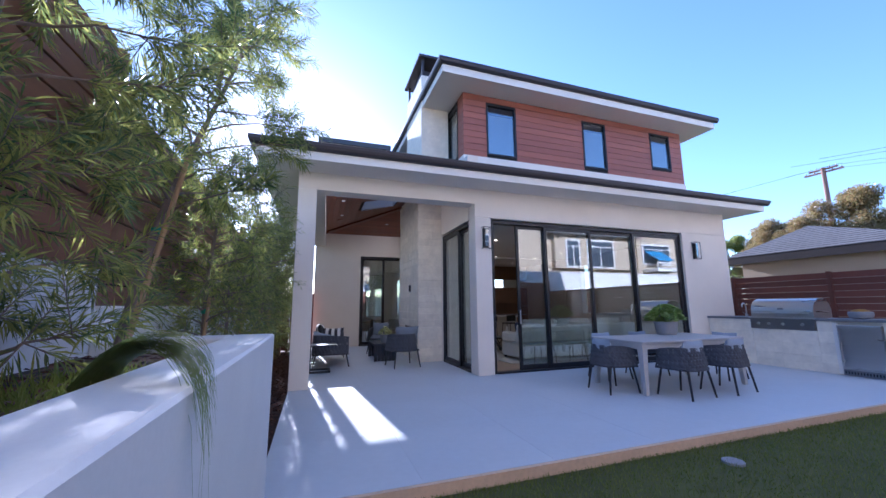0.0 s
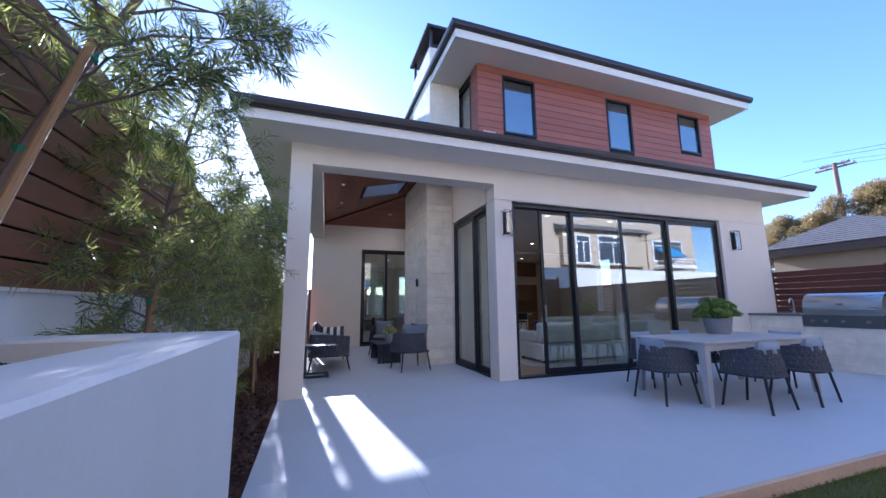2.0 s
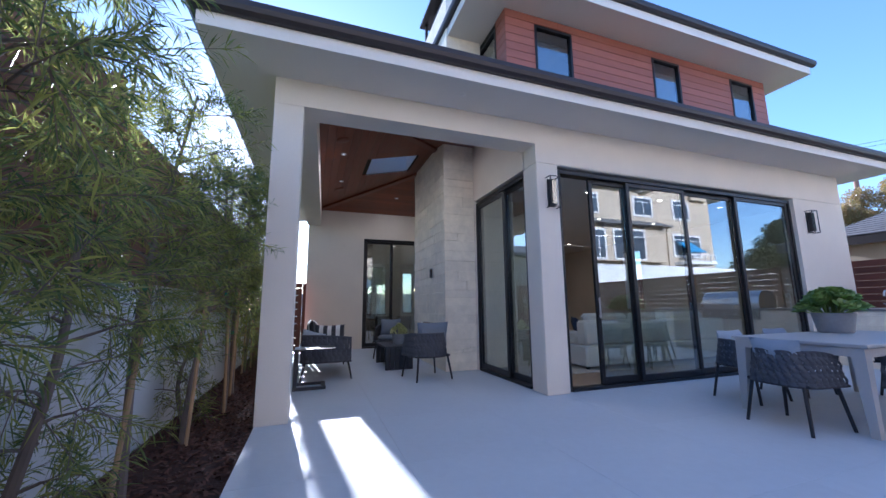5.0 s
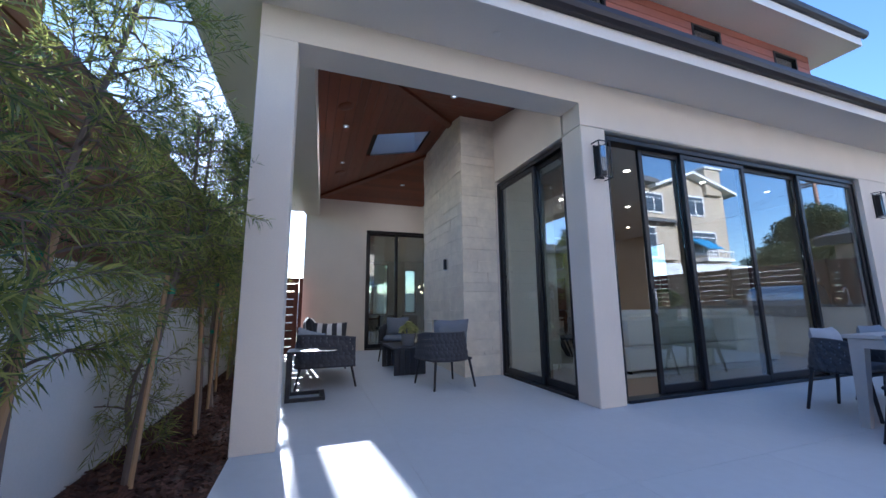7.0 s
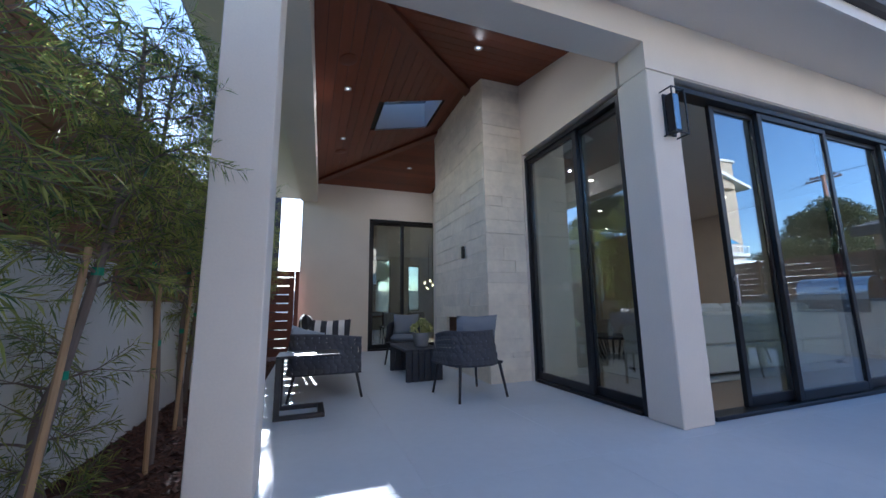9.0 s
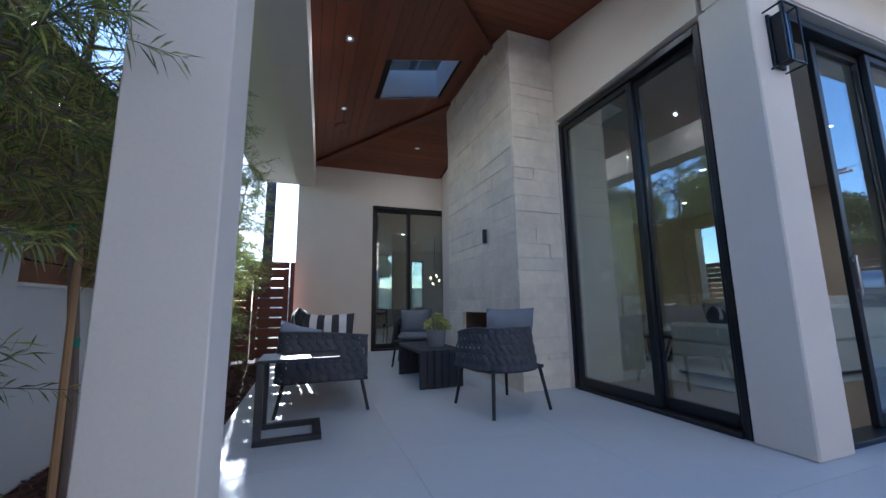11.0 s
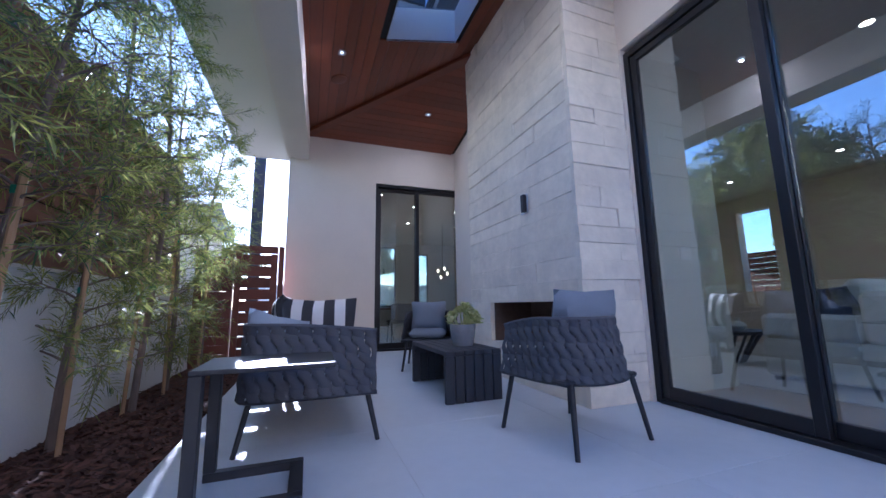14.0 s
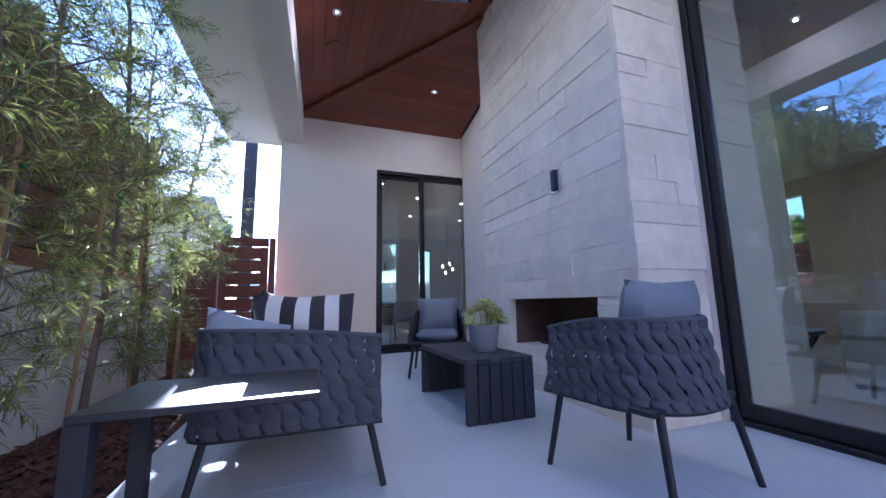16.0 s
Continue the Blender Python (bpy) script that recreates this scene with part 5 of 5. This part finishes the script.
lsofa = thing("living_room_sofa", "long white upholstered sofa with its back to the doors", "sofa", pose(1.35, 1.25, 0))
part("base", Shape().box(0, 3.6, 0, 1.0, 0.06, 0.42, c=0.03), WHITE_FABRIC, lsofa, smooth=True)
part("backrest", Shape().box(0, 3.6, 0, 0.25, 0.421, 0.86, c=0.04), WHITE_FABRIC, lsofa, smooth=True)
part("armrest", Shape().box(0, 0.22, 0.251, 1.0, 0.421, 0.66, c=0.04), WHITE_FABRIC, lsofa, smooth=True)
part("armrest", Shape().box(3.38, 3.6, 0.251, 1.0, 0.421, 0.66, c=0.04), WHITE_FABRIC, lsofa, smooth=True)
for k in range(3):
    part("back_cushion", Shape().box(0.24 + k * 1.05, 1.27 + k * 1.05, 0.252, 0.45, 0.45, 0.98, c=0.06), WHITE_FABRIC, lsofa, smooth=True)
for x in (0.05, 3.5):
    for y in (0.05, 0.9):
        part("foot", Shape().box(x, x + 0.05, y, y + 0.05, 0, 0.06), FRAME, lsofa)
throw_pillow("navy patterned throw pillow on the white sofa", pose(1.62, 1.75, 0.68, 70, 0, 60), 0.5, 0.5, 0.16, NAVY)
throw_pillow("navy patterned throw pillow on the white sofa", pose(1.9, 1.62, 0.7, 70, 0, 20), 0.5, 0.5, 0.16, NAVY)
solid("rug", Shape().box(0.95, 4.8, 1.1, 4.6, 0.0, 0.015, c=0.005), RUG, "large cream woven area rug", "rug")
dr = thing("drum_coffee_table", "dark slatted drum coffee table with pale vases", "coffee table", pose(2.2, 3.3, 0.015))
part("top", Shape().lathe([(0.55, 0.36), (0.55, 0.4), (0.5, 0.4)], 28), FRAME, dr)
for k in range(24):
    a = k * 2 * math.pi / 24
    part("rib", Shape().tube([(0.5 * math.cos(a), 0.5 * math.sin(a), 0.36), (0.3 * math.cos(a), 0.3 * math.sin(a), 0.0)], 0.014, 6), FRAME, dr)
for x, y, h, r in ((2.05, 3.2, 0.3, 0.06), (2.3, 3.05, 0.16, 0.11)):
    solid("vase", Shape().lathe([(r * 0.6, 0), (r, h * 0.35), (r * 0.8, h * 0.6), (r * 0.3, h * 0.75), (r * 0.35, h)], 20), WHITE_FABRIC, "pale ceramic vase on the coffee table", "vase", smooth=True, at=pose(x, y, 0.415))
ac = thing("accent_chair", "black metal framed accent chair", "chair", pose(1.0, 4.6, 0, 0, 0, -60))
part("seat", Shape().box(-0.3, 0.3, -0.3, 0.3, 0.36, 0.44, c=0.03), WHITE_FABRIC, ac, smooth=True)
part("backrest", Shape().box(-0.3, 0.3, -0.34, -0.28, 0.45, 0.85, c=0.02), WHITE_FABRIC, ac, smooth=True)
for x in (-0.32, 0.32):
    part("leg_frame", Shape().tube([(x, -0.3, 0), (x, -0.34, 0.6), (x, 0.3, 0.6), (x, 0.3, 0)], 0.012, 8), FRAME, ac)
# kitchen wall
cab = thing("kitchen_cabinets", "tall walnut kitchen cabinets along the back wall", "cabinet", pose(0.9, 8.85, 0))
for k in range(2):
    part("body", Shape().box(k * 0.65, k * 0.65 + 0.645, 0, 0.6, 0.08, 2.5, c=0.004), WALNUT, cab)
for k in range(5):
    part("base_unit", Shape().box(1.35 + k * 0.8, 2.145 + k * 0.8, 0, 0.6, 0.08, 0.88, c=0.004), WALNUT, cab)
    part("wall_unit", Shape().box(1.35 + k * 0.8, 2.145 + k * 0.8, 0.25, 0.6, 1.45, 2.15, c=0.004), WALNUT, cab)
part("counter_top", Shape().box(1.33, 5.4, -0.03, 0.6, 0.881, 0.92), WORKTOP, cab)
isl = thing("kitchen_island", "pale kitchen island with a stone worktop", "island", pose(1.9, 6.8, 0))
part("body", Shape().box(0, 2.6, 0, 0.9, 0, 0.88, c=0.004), WALL_IN, isl)
part("top", Shape().box(-0.05, 2.65, -0.25, 0.95, 0.881, 0.92, c=0.005), WHITE, isl)
for k in range(3):
    st = thing("bar_stool", "dark metal counter stool at the island", "stool", pose(2.3 + k * 0.8, 6.4, 0), "island stools")
    part("seat", Shape().box(-0.2, 0.2, -0.2, 0.2, 0.62, 0.67, c=0.02), FRAME, st)
    part("backrest", Shape().box(-0.2, 0.2, -0.22, -0.19, 0.72, 0.95, c=0.01), FRAME, st)
    for x in (-0.17, 0.17):
        for y in (-0.17, 0.17):
            part("leg", Shape().tube([(x, y, 0.62), (x * 1.2, y * 1.2, 0)], 0.012, 6), FRAME, st)
for k, (x, z) in enumerate(((-0.02, 1.1), (0.38, 1.1))):
    sp = thing("light_switch", "white multi-gang wall switch plate", "switch", pose(0.35 + x, 2.2, 1.25), "wall switches")
    part("plate", Shape().box(-0.07 + 0.03 * k, 0.07 - 0.03 * k, -0.008, 0, -0.06, 0.06, c=0.002), WHITE, sp)
    for q in range(3 - k * 2):
        part("rocker", Shape().box(-0.05 + q * 0.04 + k * 0.03, -0.02 + q * 0.04 + k * 0.03, -0.012, -0.008, -0.035, 0.035, c=0.001), FASCIA, sp)
ot = thing("wall_outlet", "white wall socket plate", "socket", pose(0.55, 2.2, 0.35))
part("plate", Shape().box(-0.04, 0.04, -0.008, 0, -0.06, 0.06, c=0.002), WHITE, ot)
# dining room behind the far door
dt = thing("indoor_dining_table", "dark wood dining table inside the house", "table", pose(-1.3, 8.6, 0))
part("tabletop", Shape().box(-0.9, 1.3, -0.5, 0.5, 0.71, 0.75, c=0.005), WALNUT, dt)
for x in (-0.7, 1.1):
    part("leg", Shape().box(x - 0.04, x + 0.04, -0.3, 0.3, 0, 0.709), WALNUT, dt)
for k, (x, y, a) in enumerate(((-1.9, 7.9, 0), (-1.1, 7.9, 0), (-0.4, 7.9, 0))):
    ic = thing("indoor_dining_chair", "black upholstered dining chair at the indoor table", "chair", pose(x, y, 0, 0, 0, a), "indoor dining chairs")
    part("seat", Shape().box(-0.24, 0.24, -0.22, 0.24, 0.42, 0.48, c=0.02), BLACK_FABRIC, ic)
    part("backrest", Shape().box(-0.24, 0.24, -0.26, -0.2, 0.49, 0.84, c=0.025), BLACK_FABRIC, ic)
    for p in (-0.2, 0.2):
        for q in (-0.2, 0.2):
            part("leg", Shape().tube([(p, q, 0.42), (p * 1.1, q * 1.1, 0)], 0.013, 6), FRAME, ic)
ch = thing("chandelier", "branched brass chandelier with glowing bulbs", "chandelier", pose(0.72, 10.0, 1.75))
part("stem", Shape().tube([(0, 0, 0), (0, 0, 1.5)], 0.01, 6), FRAME, ch)
for k in range(8):
    a = k * math.pi / 4
    p = (0.15 * math.cos(a), 0.15 * math.sin(a), 0.14 * math.sin(k * 2.3))
    part("arm", Shape().tube([(0, 0, 0.02), p], 0.006, 6), FRAME, ch)
    part("bulb", Shape().lathe([(0.005, -0.03), (0.03, -0.01), (0.03, 0.012), (0.005, 0.03)], 10, p), BRASS, ch)

# ---- grass, mulch and small ground things ----
rng = np.random.default_rng(7)
n = 60000
gx = rng.uniform(-3.6, 8.0, n)
gy = -3.78 - np.abs(rng.uniform(0, 1, n)) ** 1.4 * 3.2
tips = np.stack([gx, gy, np.full(n, -0.1)], 1)
dirs = np.stack([rng.normal(0, 0.4, n), rng.normal(0, 0.4, n), np.ones(n)], 1)
lawn = new("lawn_grass", leaf_mesh("lawn_grass", blades(dirs, tips, 0.045, 0.006, rng), GRASS))
tagged(lawn, "short green mown lawn grass beside the patio", "grass", kind="stuff")
chips = Shape()
r2 = random.Random(4)
for k in range(7000):
    x, y = r2.uniform(-4.6, -3.76), r2.uniform(-3.5, 6.0) if k % 3 else r2.uniform(-0.5, 3.5)
    a, l, w = r2.uniform(0, 3.14), r2.uniform(0.012, 0.04), r2.uniform(0.005, 0.013)
    dx, dy, t = math.cos(a) * l, math.sin(a) * l, r2.uniform(-0.014, 0.014)
    ex, ey = -math.sin(a) * w, math.cos(a) * w
    z = -0.048 + r2.uniform(0, 0.012)
    chips.add([(x - dx - ex, y - dy - ey, z - t), (x + dx - ex, y + dy - ey, z + t), (x + dx + ex, y + dy + ey, z + t + 0.006), (x - dx + ex, y - dy + ey, z - t + 0.006)], [(0, 1, 2, 3)])
tagged(solid("bark_chips", chips, BARK_CHIP), "loose dark brown bark mulch chips", "mulch", kind="stuff")
# dry roots, twigs and bark on the planter's soil
litter = Shape()
for k in range(900):
    x, y, a = r2.uniform(-4.6, -3.95), r2.uniform(-8.0, -3.9), r2.uniform(0, 6.28)
    l = r2.uniform(0.02, 0.05)
    z = 1.062 + r2.uniform(0, 0.015)
    dx, dy, ex, ey = math.cos(a) * l, math.sin(a) * l, -math.sin(a) * 0.012, math.cos(a) * 0.012
    litter.add([(x - dx, y - dy, z), (x + ex, y + ey, z + 0.012), (x + dx, y + dy, z + 0.004), (x - ex, y - ey, z + 0.002)], [(0, 1, 2, 3)])
tagged(solid("bark_litter", litter, BARK_CHIP), "loose bark and leaf litter on the planter soil", "mulch", kind="stuff")
twigs = Shape()
for k in range(70):
    x, y, a = r2.uniform(-4.55, -4.0), r2.uniform(-7.0, -4.0), r2.uniform(0, 6.28)
    p = [Vector((x, y, 1.065))]
    for j in range(5):
        a += r2.uniform(-0.7, 0.7)
        p.append(p[-1] + Vector((math.cos(a) * 0.05, math.sin(a) * 0.05, 0.02 - 0.01 * j)))
    p = [Vector((min(max(q.x, -4.6), -3.94), q.y, q.z)) for q in p]
    twigs.tube(p, 0.0035, 4, caps=False)
tagged(solid("dry_twigs", twigs, BARK), "tangled dry roots and twigs on the planter soil", "twigs", kind="stuff")
# weeping tuft over the planter's edge
tuft = thing("grass_tuft", "long weeping ornamental grass tuft hanging over the planter", "grass", pose(-4.02, -5.2, 1.06))
s = Shape()
for k in range(280):
    u0, f = r2.uniform(-1, 1), r2.uniform(0, 1)
    b0 = Vector((r2.uniform(-0.06, 0.06), r2.uniform(-0.05, 0.1), 0.0))
    b1 = Vector((0.03 + 0.03 * u0, -0.05 + 0.02 * u0, 0.16 + 0.07 * f))
    b2 = Vector((0.4 + 0.04 * u0, -0.3 + 0.03 * f, 0.26 + 0.08 * f))
    b3 = Vector((0.43 + r2.uniform(-0.012, 0.018), -0.45 + r2.uniform(-0.03, 0.02), 0.1 - r2.uniform(0.0, 0.22) * (0.4 + f)))
    stop = r2.uniform(0.62, 1.0)
    p = []
    for j in range(9):
        u = stop * j / 8
        p.append(b0 * (1 - u) ** 3 + b1 * 3 * u * (1 - u) ** 2 + b2 * 3 * u * u * (1 - u) + b3 * u ** 3)
    for j in range(8):
        w, w2 = 0.0022 * (1 - j / 8.5), 0.0022 * (1 - (j + 1) / 8.5)
        s.add([p[j] + Vector((w, w, 0)), p[j] - Vector((w, w, 0)), p[j + 1] - Vector((w2, w2, 0)), p[j + 1] + Vector((w2, w2, 0))], [(0, 1, 2, 3)])
part("strand", s, TUFT, tuft, kind="stuff")
s = Shape()
for k in range(700):
    c = Vector((r2.uniform(-0.26, 0.1), r2.uniform(-0.3, 0.45), -0.02))
    d = Vector((r2.uniform(-0.05, 0.07), r2.uniform(-0.09, 0.03), r2.uniform(0.05, 0.11)))
    s.add([c + Vector((0.003, 0.002, 0)), c - Vector((0.003, 0.002, 0)), c + d * 0.6 + Vector((-0.002, 0, 0.01)), c + d * 0.6 + Vector((0.002, 0, 0.01))], [(0, 1, 2, 3)])
    s.add([c + d * 0.6 + Vector((0.002, 0, 0.01)), c + d * 0.6 + Vector((-0.002, 0, 0.01)), c + d], [(0, 1, 2)])
part("clump", s, GRASS, tuft, "short green grass blades", kind="stuff")
lid = thing("irrigation_box_lid", "round grey plastic irrigation lid set in the lawn", "lid", pose(0.3, -4.12, -0.09))
part("lid", Shape().lathe([(0.09, -0.02), (0.09, 0.01), (0.075, 0.016), (0.02, 0.016)], 24), CONCRETE, lid)

# ---- fireplace ----
fireplace = thing("fireplace", "pale split-face limestone fireplace tower with a low open firebox", "fireplace", pose(0, 0, 0))
D = 0.045
part("core", Shape().box(FX + D, -0.31, FY0 + D, BY0, 0, FZ).box(FX + D, -0.31, BY1, FY1 - 0.005, 0, FZ).box(FX + D, -0.31, BY0, BY1, 0, BZ0).box(FX + D, -0.31, BY0, BY1, BZ1, FZ), MORTAR, fireplace)
FIREBOX = material("firebox_brick", (0.16, 0.1, 0.07), 0.9, grain=20, vary=0.3, stain=0.3, bump=0.3)
part("firebox", Shape().box(-0.42, -0.4, BY0, BY1, BZ0, BZ1).box(FX + 0.05, -0.42, BY0, BY0 + 0.02, BZ0, BZ1).box(FX + 0.05, -0.42, BY1 - 0.02, BY1, BZ0, BZ1), FIREBOX, fireplace, "dark sooty firebox lining")
part("burner", Shape().box(-0.75, -0.6, BY0 + 0.15, BY1 - 0.15, BZ0, BZ0 + 0.03), FRAME, fireplace)


def stone_face(parent, axis, at, a0, a1, z0, z1, out, holes=(), courses=0.185, seed=3, name="stone", lens=(0.45, 1.3)):
    """Stones in courses on a wall face; out is the way they stand proud. Each stone is its own piece."""
    rnd = random.Random(seed)
    z = z0
    while z < z1 - 0.02:
        h = min(courses * rnd.uniform(0.75, 1.2), z1 - z)
        if z1 - z - h < 0.06:
            h = z1 - z
        for lo, hi in holes_split(a0, a1, z, z + h, holes):
            a = lo
            while a < hi - 0.01:
                w = min(rnd.uniform(*lens), hi - a)
                if hi - a - w < 0.16:
                    w = hi - a
                t = D + rnd.uniform(-0.006, 0.005)
                s = Shape()
                g = 0.0011
                q0, q1, w0, w1 = a + g, a + w - g, z + g, z + h - g
                j = [rnd.uniform(-0.008, 0.008) for _ in range(4)]
                c = 0.0022
                back = [(q0, w0), (q1, w0), (q1, w1), (q0, w1)]
                front = [(q0 + c, w0 + c), (q1 - c, w0 + c), (q1 - c, w1 - c), (q0 + c, w1 - c)]
                vs = [(p, 0.0, r) for p, r in back] + [(p, t - c, r) for p, r in back] + [(p, t + j[i], r) for i, (p, r) in enumerate(front)]
                if axis == "x":
                    vs = [(at + out * (d - D), p, r) for p, d, r in vs]
                else:
                    vs = [(p, at + out * (d - D), r) for p, d, r in vs]
                fs = [(8, 9, 10, 11)]
                for i in range(4):
                    k = (i + 1) % 4
                    fs += [(i, k, 4 + k, 4 + i), (4 + i, 4 + k, 8 + k, 8 + i)]
                s.add(vs, fs)
                part(name, s, STONE, parent)
                a += w
        z += h


def holes_split(a0, a1, z0, z1, holes):
    for h0, h1, g0, g1 in holes:
        if z1 > g0 + 0.02 and z0 < g1 - 0.02:
            return [(a0, h0), (h1, a1)]
    return [(a0, a1)]


for (za, zb, hs) in ((0, BZ0, ()), (BZ0, BZ1, ((BY0, BY1, BZ0, BZ1),)), (BZ1, 4.6, ())):
    stone_face(fireplace, "x", FX, FY0 + D + 0.002, FY1, za, zb, -1, hs, seed=int(za * 10) + 3)
    stone_face(fireplace, "y", FY0, FX - 0.002, -0.33, za, zb, -1, (), seed=int(za * 10) + 8, lens=(0.25, 0.65))

# ---- patio tiles ----
tile_mesh = {}
k = 0
for i in range(10):
    for j in range(9):
        xa, xb = -3.725 + i * 1.2, min(-3.725 + (i + 1) * 1.2, 7.9)
        ya, yb = -3.72 + j * 1.2, min(-3.72 + (j + 1) * 1.2, FAR)
        if xa > 7.8:
            continue
        if i >= 3:
            yb = min(yb, 0.06)
            if yb - ya < 0.02:
                continue
        key = (round(xb - xa, 3), round(yb - ya, 3))
        if key not in tile_mesh:
            tile_mesh[key] = Shape().box(0, key[0] - 0.002, 0, key[1] - 0.002, -0.008, 0, c=0.0007).mesh("tile", TILE)
        ob = new("tile", tile_mesh[key])
        ob.parent = patio
        ob.matrix_basis = pose(xa + 0.001, ya + 0.001, 0)

# ---- red cladding boards ----
BH = 0.165


def clad(parent, axis, at, a0, a1, z0, z1, holes):
    z = z0
    while z < z1 - 0.01:
        h = min(BH, z1 - z)
        spans = [(a0, a1)]
        for h0, h1, g0, g1 in holes:
            if z + h > g0 + 0.005 and z < g1 - 0.005:
                spans = [p for lo, hi in spans for p in ((lo, min(hi, h0)), (max(lo, h1), hi)) if p[1] - p[0] > 0.01]
        for lo, hi in spans:
            s = Shape()
            if axis == "y":
                s.box(lo, hi, at, at + 0.019, z, z + h - 0.008, c=0.003)
            else:
                s.box(at, at + 0.019, lo, hi, z, z + h - 0.008, c=0.003)
            part("board", s, CLADDING, parent)
        z += h


clad(upper_front, "y", UY, UX0, UX1, UZ0, UZ1, UPW)
clad(upper_left, "x", UX0, UY + 0.02, 2.6, UZ0, UZ1, [(1.45, 2.35, 5.0, 6.45)])

stone_face(counter, "x", KX, -0.98, KY1 - 0.01, 0.0, KZ - 0.002, -1, (), 0.19, 31)
stone_face(counter, "x", KX, -2.12, -0.982, 0.0, 0.785, -1, (), 0.19, 32)
stone_face(counter, "x", KX, -2.36, -2.122, 0.0, KZ - 0.002, -1, (), 0.19, 33)
stone_face(counter, "x", KX, -3.6, -3.03, 0.0, KZ - 0.002, -1, (), 0.19, 34)
